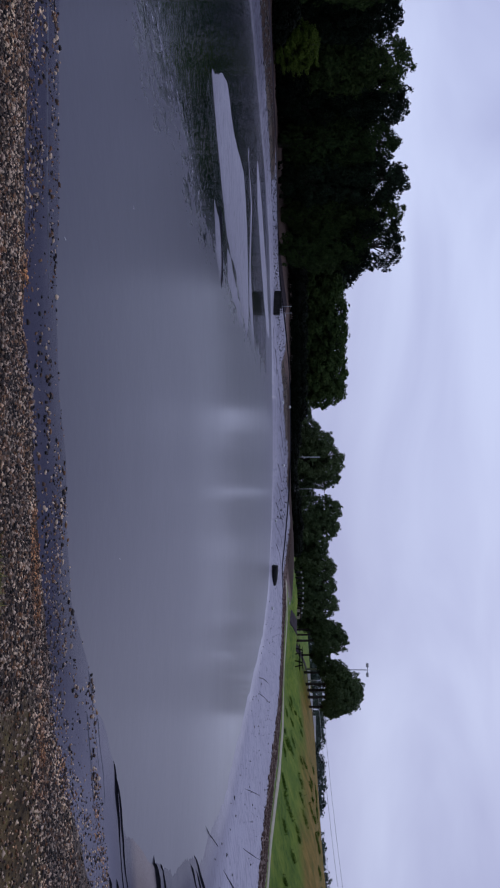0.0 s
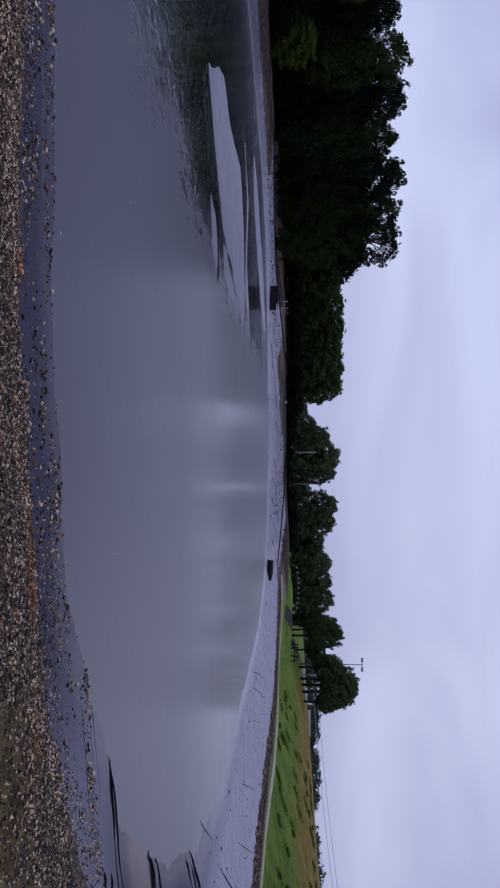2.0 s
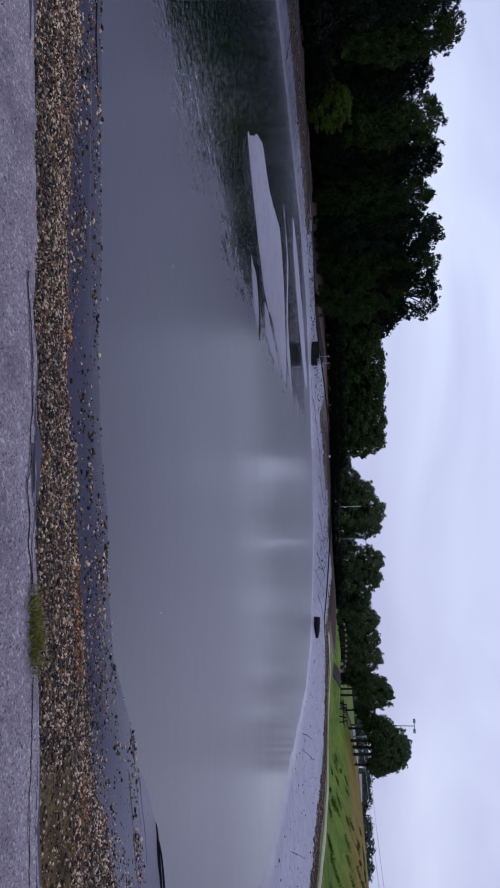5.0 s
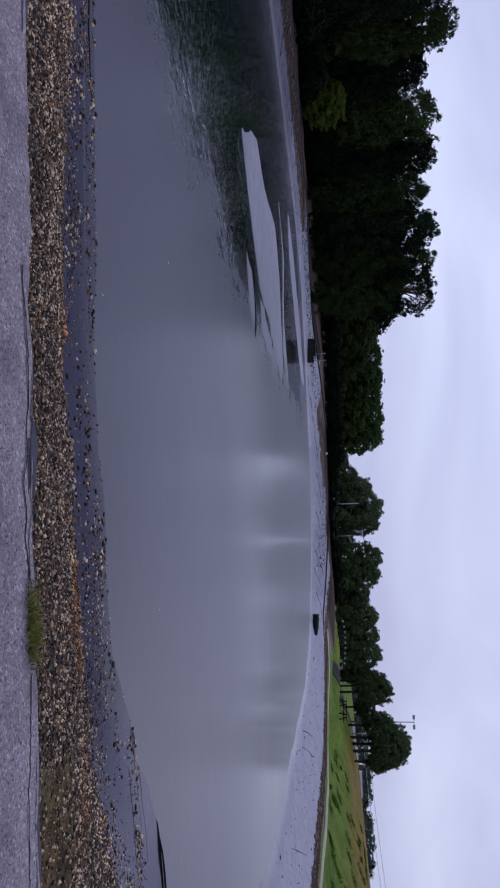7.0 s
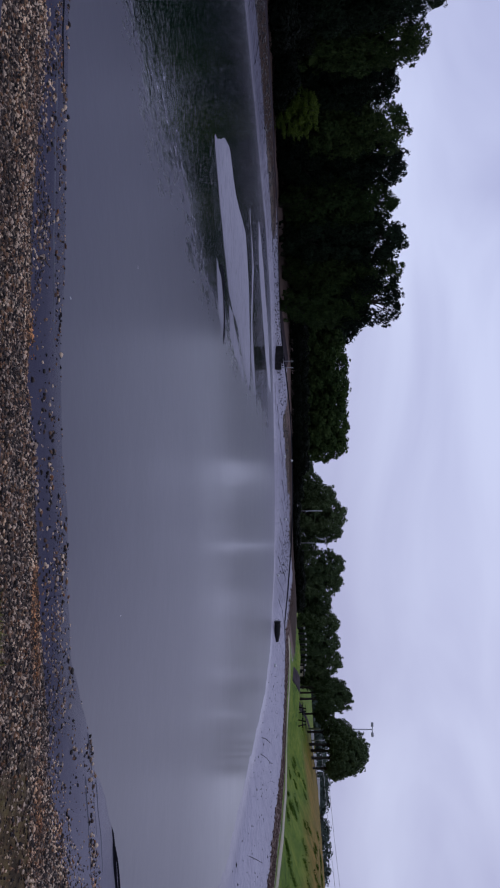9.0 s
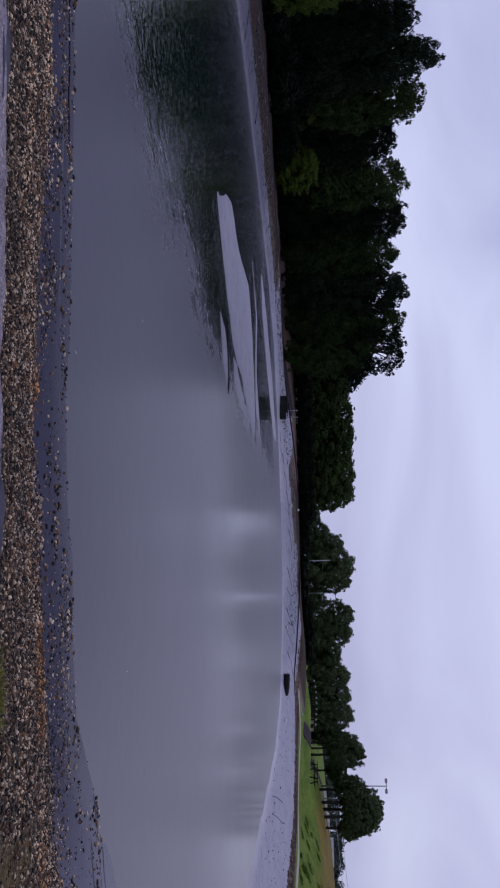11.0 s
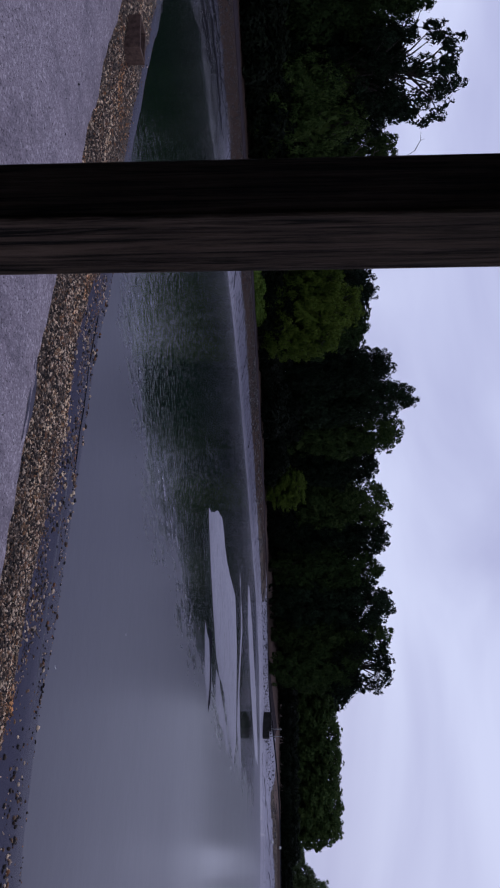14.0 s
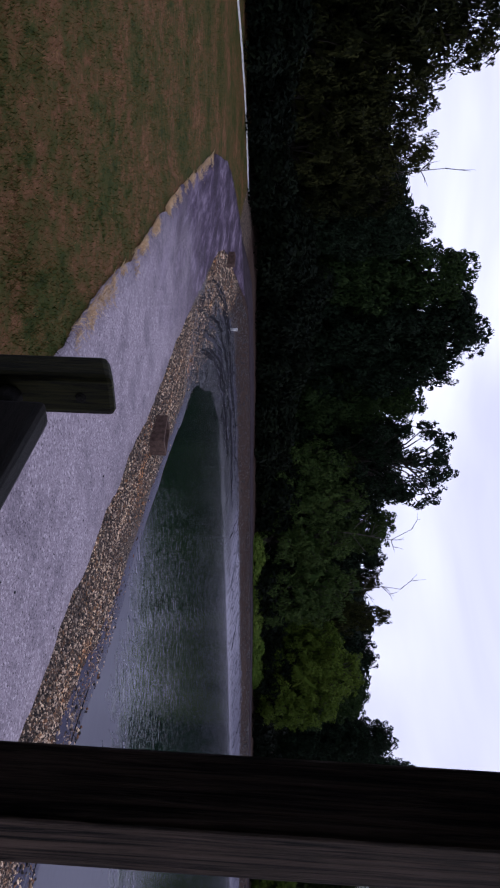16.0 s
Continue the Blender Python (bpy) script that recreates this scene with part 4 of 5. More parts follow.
BRUSH = build_tree("tree", 63, 10.0, 6.0, 0.05, LEAF_BRUSH, "light olive feathery young tree before the wood", 60, 0.10, 0.26, 0.9, 1.0, 0.3, 0.25, 2)
for i, (bearing, far, rise, wide) in enumerate(((-56.0, 33.5, 5.6, 2.6), (-53.4, 34, 6.4, 2.4), (-50.2, 35, 5.4, 2.8), (-47.4, 36, 5.8, 2.6), (-45.6, 37, 4.8, 2.4))):
    plant(BRUSH, bearing, far, rise, wide, i * 77)


# ---- folds of the pond liner on the banks ----
# Near-black on grey liner: the shade of each fold is put into its colour.
LINER_SHADE = mat_plain("fold_shade_liner", (0.006, 0.006, 0.008), (0.022, 0.022, 0.028), 12, 0.8, 0.06)
LINER_MID = mat_plain("mid_shade_liner", (0.022, 0.022, 0.032), (0.075, 0.075, 0.095), 9, 0.7, 0.15)
LINER_PALE = mat_plain("silted_liner", (0.07, 0.07, 0.09), (0.16, 0.16, 0.19), 7, 0.5, 0.35)


def fold(points, wide, tall, tip=1.0, material=None, tail=0.5, rise=0.10):
    """A standing flap of the liner: a raised wedge at its pond end, then a thin ridge."""
    line = smooth_line(points, 14)
    n = len(line)
    v, q = [], []
    for i, p in enumerate(line):
        d = (line[min(i + 1, n - 1)] - line[max(i - 1, 0)]).normalized()
        s = Vector((-d.y, d.x))
        t = i / (n - 1)
        k = min(1.0, t / rise) * (tail + (1 - tail) * max(0.0, 1 - max(0.0, t - rise) * 3.2)) * min(1, (1 - t) * 6) + 0.02
        k *= 1 + 0.22 * noise.noise(Vector((p.x * 2, p.y * 2, 3)))
        h0 = tall * k * (1 + (tip - 1) * max(0, 1 - t * 3))
        w0 = wide * (0.35 + 0.65 * k)
        g = max(height(p.x, p.y), WATER_Z - 0.01)
        for o, h in ((-0.50, -0.012), (-0.16, 0.30 * h0), (-0.02, h0), (0.06, 0.97 * h0), (0.10, 0.3 * h0), (0.5, -0.012)):
            w = p + s * (o * w0)
            v.append((w.x, w.y, g + h))
    for i in range(n - 1):
        for j in range(5):
            a, b = i * 6 + j, (i + 1) * 6 + j
            q.append((a, a + 1, b + 1, b))
    ob = new("liner_fold", mesh_of("liner_fold", v, q, material or LINER_SHADE, False))
    return tagged(ob, "raised wrinkle in the wet pond liner, the dark ones shaded by colour", "liner fold", "wrinkles in the pond liner")


fold([(3.22, 7.96), (3.6, 7.93), (4.0, 8.02), (4.5, 8.12), (5.4, 8.27), (6.6, 8.46)], 0.020, 0.032, 1.0, None, 0.30, 0.16)
fold([(3.35, 8.10), (4.3, 8.26), (5.4, 8.48), (6.6, 8.6)], 0.018, 0.022, 1.0, None, 0.3, 0.2)
fold([(5.35, 10.25), (5.7, 10.22), (6.6, 10.3), (7.8, 10.45)], 0.05, 0.055, 1.0, None, 0.6, 0.3)
fold([(5.7, 10.75), (6.9, 10.9), (8.2, 11.05)], 0.022, 0.028, 1.0, None, 0.5, 0.2)
fold([(7.4, 14.2), (9.0, 15.45), (11.0, 17.5), (11.9, 18.6)], 0.035, 0.05, 1.0, None, 0.5, 0.2)
fold([(7.7, 14.2), (9.4, 15.5), (12.0, 18.2)], 0.03, 0.035, 1.0, None, 0.5, 0.2)
fold([(7.3, 13.6), (8.2, 14.2), (9.6, 15.2)], 0.04, 0.03)
fold([(7.7, 15.9), (8.4, 16.8), (9.2, 17.9)], 0.040, 0.028, 1.0, LINER_MID, 0.6, 0.3)
fold([(10.0, 18.4), (12.5, 21.4), (14.6, 23.8)], 0.048, 0.039, 1.0, LINER_MID, 0.6, 0.3)
fold([(10.3, 18.0), (12.8, 21.0), (15.0, 23.4)], 0.040, 0.028, 1.0, LINER_MID, 0.6, 0.3)
fold([(11.9, 21.0), (14.0, 23.8), (15.6, 25.6)], 0.040, 0.028, 1.0, LINER_MID, 0.6, 0.3)
fold([(11.9, 23.1), (13.9, 26.4), (15.4, 29.0)], 0.048, 0.028, 1.0, LINER_MID, 0.6, 0.3)
fold([(11.2, 25.5), (12.6, 28.4), (13.9, 31.0)], 0.048, 0.028, 1.0, LINER_MID, 0.6, 0.3)
fold([(10.8, 36.5), (11.9, 40.0), (13.2, 43.5)], 0.080, 0.039, 1.0, LINER_MID, 0.6, 0.3)
fold([(11.2, 35.5), (12.6, 39.2), (13.8, 42.0)], 0.064, 0.028, 1.0, LINER_MID, 0.6, 0.3)
fold([(2.3, 6.78), (2.7, 6.82), (3.0, 6.82), (3.6, 6.92)], 0.03, 0.012, 1.0, LINER_PALE)
fold([(2.5, 7.25), (3.0, 7.3), (3.4, 7.32)], 0.03, 0.010, 1.0, LINER_PALE)
fold([(2.0, 6.95), (2.5, 7.1), (3.0, 7.16)], 0.03, 0.010, 1.0, LINER_PALE)
fold([(4.0, 7.25), (4.5, 7.22), (5.2, 7.3)], 0.05, 0.03)
fold([(4.3, 7.75), (4.8, 7.6), (5.6, 7.62)], 0.04, 0.025)
fold([(4.6, 7.0), (5.2, 7.05), (6.0, 7.2)], 0.05, 0.035, 1.4)
fold([(-15.0, 63.6), (-10.0, 67.0), (-4.0, 69.2), (2.0, 68.8), (8.0, 65.2), (12.0, 60.6)], 0.30, 0.10, 1.0, None, 0.8, 0.05)
fold([(-3.6, 5.62), (-2.8, 5.68), (-1.9, 5.72), (-1.1, 5.80)], 0.05, 0.010, 1.0, LINER_PALE, 0.8)
fold([(-5.2, 5.9), (-4.2, 5.86), (-3.2, 5.93)], 0.04, 0.012, 1.0, LINER_SHADE, 0.8)
fold([(-6.1, 19.3), (-5.3, 19.55), (-4.6, 19.75), (-4.05, 19.85)], 0.30, 0.07)
rng = random.Random(8)
for i in range(15):                                   # wrinkles on the west slope
    y = 10.5 + i * 2.9 + rng.uniform(-1.2, 1.2)
    x = -19.4 - 0.8 * math.sin(math.pi * (y - 8) / 50)
    e = rng.uniform(-0.9, 1.6)
    fold([(x + 0.2, y), (x - 0.7, y + 0.4 * e), (x - rng.uniform(1.2, 2.0), y + e)], rng.uniform(0.06, 0.16), rng.uniform(0.02, 0.045), 1.0, LINER_PALE if y > 17 and i % 2 else LINER_SHADE)
for i in range(40):                                   # soaked creases round the west end
    o, a0 = rng.uniform(0.15, 1.9), rng.uniform(0.0, 2.2)
    ring = [(-11.6 - 0.1 * o, 6.4 - o), (-13.6 - 0.35 * o, 6.7 - 0.9 * o), (-16.2 - 0.72 * o, 8.4 - 0.7 * o), (-17.9 - 0.92 * o, 10.8 - 0.4 * o), (-18.6 - o, 14.0 - 0.1 * o), (-19.2 - o, 19.0)]
    full = smooth_line(ring[1:], 8)
    lo = int(a0 * 8)
    fold(full[lo:lo + rng.randint(6, 13):3], rng.uniform(0.03, 0.08), rng.uniform(0.018, 0.045), 1.0, LINER_MID if i % 3 == 0 else LINER_SHADE, 0.8)
for i in range(12):
    x = -10 + i * 1.6
    fold([(x, 66.4 - 0.05 * (x + 2) ** 2), (x + 0.9, 67.0 - 0.05 * (x + 2) ** 2), (x + 2.2, 67.3 - 0.05 * (x + 2) ** 2)], 0.16, 0.04, 1.0, LINER_MID if i % 2 else LINER_PALE)


# ---- things on the banks ----
def plank_box(name, x, y, turn, sx, sy, sz, label):
    """A hollow timber edging box, open above."""
    b = thing(name, pose(x, y, height(x, y) - 0.02, 0, 0, turn), label, "box")
    t = 0.035
    for a in ((-sx / 2, -sy / 2, sx / 2, -sy / 2 + t), (-sx / 2, sy / 2 - t, sx / 2, sy / 2), (-sx / 2, -sy / 2 + t, -sx / 2 + t, sy / 2 - t), (sx / 2 - t, -sy / 2 + t, sx / 2, sy / 2 - t)):
        part("board", box_bm(a[0], a[1], 0, a[2], a[3], sz, 0.004), BLOCK_MAT, b)
    part("lid", box_bm(-sx / 2 + t, -sy / 2 + t, sz - 0.09, sx / 2 - t, sy / 2 - t, sz - 0.06, 0.002), BLOCK_MAT, b)
    return b


plank_box("skimmer_box", -8.15, 4.85, 20, 0.40, 0.30, 0.20, "brown timber skimmer box set in the shingle")
plank_box("skimmer_box", -17.75, 6.05, 50, 0.30, 0.24, 0.20, "dark brown box set in the shingle at the pond's end")

pipe = thing("drain_pipe", pose(9.25, 56.3, height(9.25, 56.3) + 0.02, 0, 0, 12), "black plastic drain pipe lying on the far liner", "pipe")
v, q = tube([(-0.72, 0, 0.20), (-0.4, 0, 0.20), (0.2, 0, 0.18), (0.72, 0, 0.14)], [0.21, 0.23, 0.20, 0.13], 16)
part("barrel", mesh_of("barrel", v, q, BLACK_PLASTIC, True), None, pipe)
v, q = tube([(-0.76, 0, 0.20), (-0.70, 0, 0.20)], [0.245, 0.245], 16)
part("collar", mesh_of("collar", v, q, BLACK_PLASTIC, True), None, pipe)

inlet = thing("inlet_box", pose(-11.95, 63.2, height(-11.95, 63.2) - 0.05, 0, 0, 3), "dark concrete inlet box on the far bank", "inlet box")
part("body", box_bm(-0.95, -0.4, 0, 0.42, 0.4, 0.62, 0.02), DARK_CONCRETE, inlet)
part("step", box_bm(0.44, -0.4, 0, 0.95, 0.4, 0.52, 0.02), DARK_CONCRETE, inlet)
part("rim", box_bm(-1.0, -0.45, 0.62, 0.47, 0.45, 0.68, 0.01), DARK_CONCRETE, inlet)
for px in (0.2, 0.75):
    v, q = tube([(px, 0.5, 0.4), (px, 0.5, 1.5)], [0.03, 0.03], 8)
    part("stake", mesh_of("stake", v, q, STEEL, True), None, inlet)

bag = thing("bucket", pose(-18.4, 8.15, height(-18.4, 8.15), 0, 0, 10), "small white plastic bucket on the west bank", "bucket")
v, q = tube([(0, 0, 0), (0, 0, 0.10), (0, 0, 0.19)], [0.035, 0.04, 0.045], 14)
part("body", mesh_of("body", v, q, PAINT_WHITE, True), None, bag)
v, q = tube([(0, 0, 0.18), (0, 0, 0.20)], [0.050, 0.050], 14)
part("rim", mesh_of("rim", v, q, PAINT_WHITE, True), None, bag)

for x, y in ((-4.0, 67.0), (-3.7, 68.6), (5.9, 63.0), (8.7, 57.8), (10.9, 53.0), (1.4, 67.2)):
    v, q = tube([(0, 0, 0), (0, 0, 0.12), (0, 0, 0.20)], [0.10, 0.13, 0.05], 9)
    ob = new("float", mesh_of("float", v, q, PAINT_WHITE, True))
    ob.matrix_world = pose(x, y, height(x, y), 20, 10, x * 40)
    tagged(ob, "small white plastic float lying on the liner", "float", "floats on the liner")

for x, y in ((-2.8, 9.05), (-1.7, 6.35), (1.2, 8.3)):
    v, q = [], []
    for k in range(7):
        w = 0.012 * math.sin(math.pi * (k + 0.6) / 7.5)
        v += [(-0.04 + 0.013 * k, -w, 0.004), (-0.04 + 0.013 * k, 0, 0.012 + 0.004 * math.sin(k)), (-0.04 + 0.013 * k, w, 0.004)]
    for k in range(6):
        q += [(3 * k, 3 * k + 3, 3 * k + 4, 3 * k + 1), (3 * k + 1, 3 * k + 4, 3 * k + 5, 3 * k + 2)]
    ob = new("feather", mesh_of("feather", v, q, PAINT_WHITE, True))
    ob.matrix_world = pose(x, y, WATER_Z + 0.002, 0, 0, x * 70) @ Matrix.Scale(0.5, 4)
    tagged(ob, "small white feather floating on the pond", "feather", "feathers on the water")

# low white kerb below the wood
line = smooth_line([(-18.2, -1.5), (-20.2, 0.4), (-22.4, 2.4), (-24.0, 4.4), (-25.1, 6.7)], 8)
v, q = [], []
for i, p in enumerate(line):
    d = (line[min(i + 1, len(line) - 1)] - line[max(i - 1, 0)]).normalized()
    s = Vector((-d.y, d.x))
    g = height(p.x, p.y)
    for o, h in ((-0.05, -0.1), (-0.045, 0.035), (0.045, 0.035), (0.05, -0.1)):
        w = p + s * o
        v.append((w.x, w.y, g + h))
for i in range(len(line) - 1):
    for j in range(3):
        q.append((i * 4 + j, i * 4 + j + 1, i * 4 + j + 5, i * 4 + j + 4))
tagged(new("kerb", mesh_of("kerb", v, q, PAINT_WHITE)), "low white-painted concrete kerb below the wood", "kerb", kind="structure")


def picnic_table(x, y, turn):
    t = thing("picnic_table", pose(x, y, height(x, y), 0, 0, turn), "dark wooden picnic table on the grass slope", "table", "picnic tables")
    for k in range(4):
        part("board", box_bm(-0.95, -0.36 + k * 0.18, 0.70, 0.95, -0.20 + k * 0.18, 0.74, 0.004), RAIL_WOOD, t)
    for s in (-1, 1):
        part("bench", box_bm(-0.95, s * 0.72 - 0.13, 0.42, 0.95, s * 0.72 + 0.13, 0.46, 0.004), RAIL_WOOD, t)
    for ex in (-0.65, 0.65):
        part("bearer", box_bm(ex - 0.02, -0.82, 0.36, ex + 0.02, 0.82, 0.42), RAIL_WOOD, t)
        for s in (-1, 1):
            bm = box_bm(ex - 0.04, -0.04, 0.0, ex + 0.04, 0.04, 0.82)
            bm.transform(Matrix.Translation((0, s * 0.55, -0.02)) @ pose(0, 0, 0, s * 24))
            part("leg", bm, RAIL_WOOD, t)
    return t


picnic_table(19.4, 72.0, 15)


def park_shed(x, y, turn):
    d = thing("shed", pose(x, y, height(x, y), 0, 0, turn), "low beige park shed with a dark roof below the trees", "shed")
    for sx in (-1, 1):
        part("side_wall", box_bm(sx * 0.75 - 0.05, -0.55, -0.1, sx * 0.75 + 0.05, 0.55, 1.0, 0.004), SHED_PAINT, d)
    part("back_wall", box_bm(-0.69, 0.45, -0.1, 0.69, 0.55, 1.0, 0.004), SHED_PAINT, d)
    part("front_wall", box_bm(-0.69, -0.55, -0.1, 0.69, -0.45, 1.0, 0.004), SHED_PAINT, d)
    part("door", box_bm(-0.30, -0.585, -0.05, 0.30, -0.555, 0.88, 0.004), RAIL_WOOD, d)
    roof = box_bm(-0.95, -0.75, 1.005, 0.95, 0.75, 1.09, 0.01)
    for v in roof.verts:
        v.co.z += 0.14 * (v.co.y + 0.75) / 1.5
    part("roof", roof, SHELTER_WOOD, d)
    return d


park_shed(17.7, 83.5, 8).scale = (0.68, 0.68, 0.8)


def bollard(x, y):
    b = thing("bollard", pose(x, y, height(x, y)), "short dark timber bollard with a pale top by the park road", "bollard", "bollards by the park road")
    v, q = tube([(0, 0, -0.1), (0, 0, 0.62)], [0.09, 0.09], 8)
    part("post", mesh_of("post", v, q, RAIL_WOOD, True), None, b)
    v, q = tube([(0, 0, 0.621), (0, 0, 0.74), (0, 0, 0.78)], [0.10, 0.10, 0.05], 8)
    part("cap", mesh_of("cap", v, q, CONCRETE, True), None, b)
    return b


for i in range(9):
    bollard(12.2 + 0.62 * i, 76.5 + 0.55 * i)
# Dark strip along the break between the two park lawns.
ribbon("track_park", [(14.0, 65.0), (17.0, 71.5), (20.2, 80.0), (24.2, 90.0), (29.5, 96.5), (36.0, 101.0)], 1.1, 0.03, TRACK, "dark strip between the lawns of the park", "track", 8, 0.15)
for a, b in (((27.5, 95.8), (31.0, 98.2)), ((31.05, 98.25), (34.6, 100.4)), ((34.65, 100.45), (38.4, 101.8))):
    turn = math.degrees(math.atan2(b[1] - a[1], b[0] - a[0]))
    far_kerb = new("kerb_park", mesh_from("kerb_park", box_bm(0, -0.12, -0.4, math.dist(a, b), 0.12, 0.30, 0.02), PAINT_WHITE))
    far_kerb.matrix_world = pose(a[0], a[1], height(*a) + 0.1, 0, 0, turn)
    tagged(far_kerb, "pale kerb wall along the park road", "kerb", kind="structure")


def lamp_post(x, y, tall):
    l = thing("lamp_post", pose(x, y, height(x, y)), "tall grey lamp post with two heads", "lamp post")
    v, q = tube([(0, 0, 0), (0, 0, tall * 0.5), (0, 0, tall)], [0.10, 0.08, 0.05], 10)
    part("pole", mesh_of("pole", v, q, STEEL, True), None, l)
    part("cross_arm", box_bm(-0.45, -0.03, tall - 0.05, 0.45, 0.03, tall + 0.02, 0.005), STEEL, l)
    for s in (-1, 1):
        part("lamp_head", box_bm(s * 0.55 - 0.22, -0.16, tall - 0.16, s * 0.55 + 0.22, 0.16, tall + 0.10, 0.03), STEEL, l)
    return l


lamp_post(25.6, 90.0, 9.9 - height(25.6, 90.0))


def utility_pole(x, y, tall, arms):
    u = thing("utility_pole", pose(x, y, height(x, y)), "thin wooden utility pole with cross-arms beyond the pond", "utility pole", "utility poles")
    v, q = tube([(0, 0, 0), (0, 0, tall)], [0.07, 0.05], 8)
    part("pole", mesh_of("pole", v, q, STEEL, True), None, u)
    for k in range(arms):
        part("cross_arm", box_bm(-0.55, -0.04, tall - 0.25 - 0.5 * k, 0.55, 0.04, tall - 0.15 - 0.5 * k), STEEL, u)
    return u


utility_pole(4.9, 95.0, 4.2, 1)
utility_pole(5.9, 97.0, 3.2, 2)
utility_pole(0.85, 80.0, 3.0, 0)

sign = thing("sign", pose(4.0, 79, height(4.0, 79)), "small white sign on two stakes on the far bank", "sign")
part("board", box_bm(-0.28, -0.02, 0.35, 0.28, 0.02, 0.75, 0.004), PAINT_WHITE, sign)
for px in (-0.2, 0.2):
    part("stake", box_bm(px - 0.03, 0.022, -0.1, px + 0.03, 0.062, 0.7), POST_WOOD, sign)

# distant wood along the skyline and a cable above the hill
rng = random.Random(3)
centres = []
for i in range(130):
    a = i / 129
    p = Vector((20 + 206 * a, 178 - 63 * a, 0))
    tall = 3.6 + 1.6 * rng.random() + 1.4 * a - 1.2 * max(0.0, 0.18 - a)
    centres.append(((p.x + rng.uniform(-3, 3), p.y + rng.uniform(-4, 4), tall), 3.0))
    centres.append(((p.x, p.y, 1.4), 3.2))
rs = np.random.RandomState(3)
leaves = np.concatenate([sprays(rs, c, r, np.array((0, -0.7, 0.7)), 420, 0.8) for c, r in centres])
tagged(new("far_wood", tri_mesh("far_wood", leaves, LEAF_HAZE)), "distant dark line of trees behind the hill, haze put into its colour", "wood", kind="stuff")
BUSHY = build_tree("tree", 71, 6.0, 5.6, 0.03, LEAF_SHADE_DARK, "broad dark-green tree on the grass slope", 44, 0.13, 0.24, 1.2, 0.1, 0.2, 0.30, 3)
put(BUSHY, 23.2, 35.6, 0, 0.74, 0.80)
put(BUSHY, 21.8, 35.5, 100, 0.45, 0.42)
put(BUSHY, 26.6, 38.8, 200, 0.80, 0.74)
for k, (a, b) in enumerate((((27.2, 91, 4.1), (50, 79, 6.5)), ((27.2, 91, 4.6), (50, 79, 7.0)))):
    pts = [tuple(Vector(a).lerp(Vector(b), t / 10) - Vector((0, 0, 1.0 * (t / 10) * (1 - t / 10)))) for t in range(11)]
    v, q = tube(pts, [0.022] * 11, 5)
    tagged(new("cable", mesh_of("cable", v, q, STEEL, True)), "thin overhead cable above the grass slope", "cable", "overhead cables")
for x, y, z in ((27.2, 91, 4.9), (50, 79, 7.2)):
    utility_pole(x, y, z - height(x, y), 0)


# ---- loose stones ----
_bm = bmesh.new()
bmesh.ops.create_icosphere(_bm, subdivisions=1, radius=1.0)
ICO_V = np.array([v.co[:] for v in _bm.verts])
ICO_F = np.array([[v.index for v in f.verts] for f in _bm.faces])
_bm.free()
OCT_V = np.array([(1, 0, 0), (0, 1, 0), (-1, 0, 0), (0, -1, 0), (0.15, 0.1, 1), (0, 0, -1)], float)
OCT_F = np.array([(0, 1, 4), (1, 2, 4), (2, 3, 4), (3, 0, 4), (1, 0, 5), (2, 1, 5), (3, 2, 5), (0, 3, 5)])


def stone_mesh(name, pos, rad, seed, material, flat=0.6, small=False):
    """Many loose stones as one mesh, each with its own shape and turn."""
    r = np.random.RandomState(seed)
    n = len(pos)
    sv, sf = (OCT_V, OCT_F) if small else (ICO_V, ICO_F)
    sc = rad[:, None] * np.stack([r.uniform(0.75, 1.45, n), r.uniform(0.55, 1.0, n), flat * r.uniform(0.6, 1.2, n)], 1)
    shape = sv[None] * r.uniform(0.62, 1.28, (n, len(sv), 1)) * sc[:, None, :]
    a, t = r.uniform(0, 6.28, n), r.uniform(-0.35, 0.35, n)
    x, y, z = shape[..., 0], shape[..., 1], shape[..., 2]
    y, z = y * np.cos(t)[:, None] - z * np.sin(t)[:, None], y * np.sin(t)[:, None] + z * np.cos(t)[:, None]
    x, y = x * np.cos(a)[:, None] - y * np.sin(a)[:, None], x * np.sin(a)[:, None] + y * np.cos(a)[:, None]
    co = (np.stack([x, y, z], 2) + pos[:, None, :]).reshape(-1, 3)
    tri = (sf[None] + (np.arange(n) * len(sv))[:, None, None]).reshape(-1, 3)
    me = bpy.data.meshes.new(name)
    me.vertices.add(len(co))
    me.vertices.foreach_set("co", co.ravel())
    me.loops.add(tri.size)
    me.loops.foreach_set("vertex_index", tri.ravel().astype(np.int32))
    me.polygons.add(len(tri))
    me.polygons.foreach_set("loop_start", np.arange(0, tri.size, 3, dtype=np.int32))
    me.materials.append(material)
    me.update(calc_edges=True)
    return me


def scatter(seed, n, x0, x1, y0, y1, keep):
    r = np.random.RandomState(seed)
    x, y = r.uniform(x0, x1, n), r.uniform(y0, y1, n)
    d = signed(x, y, SHORE) + 0.10 * wobble(x, y, 1.9)
    ok = keep(x, y, d, r.uniform(0, 1, n))
    x, y = x[ok], y[ok]
    return x, y, land(x, y)[0], r


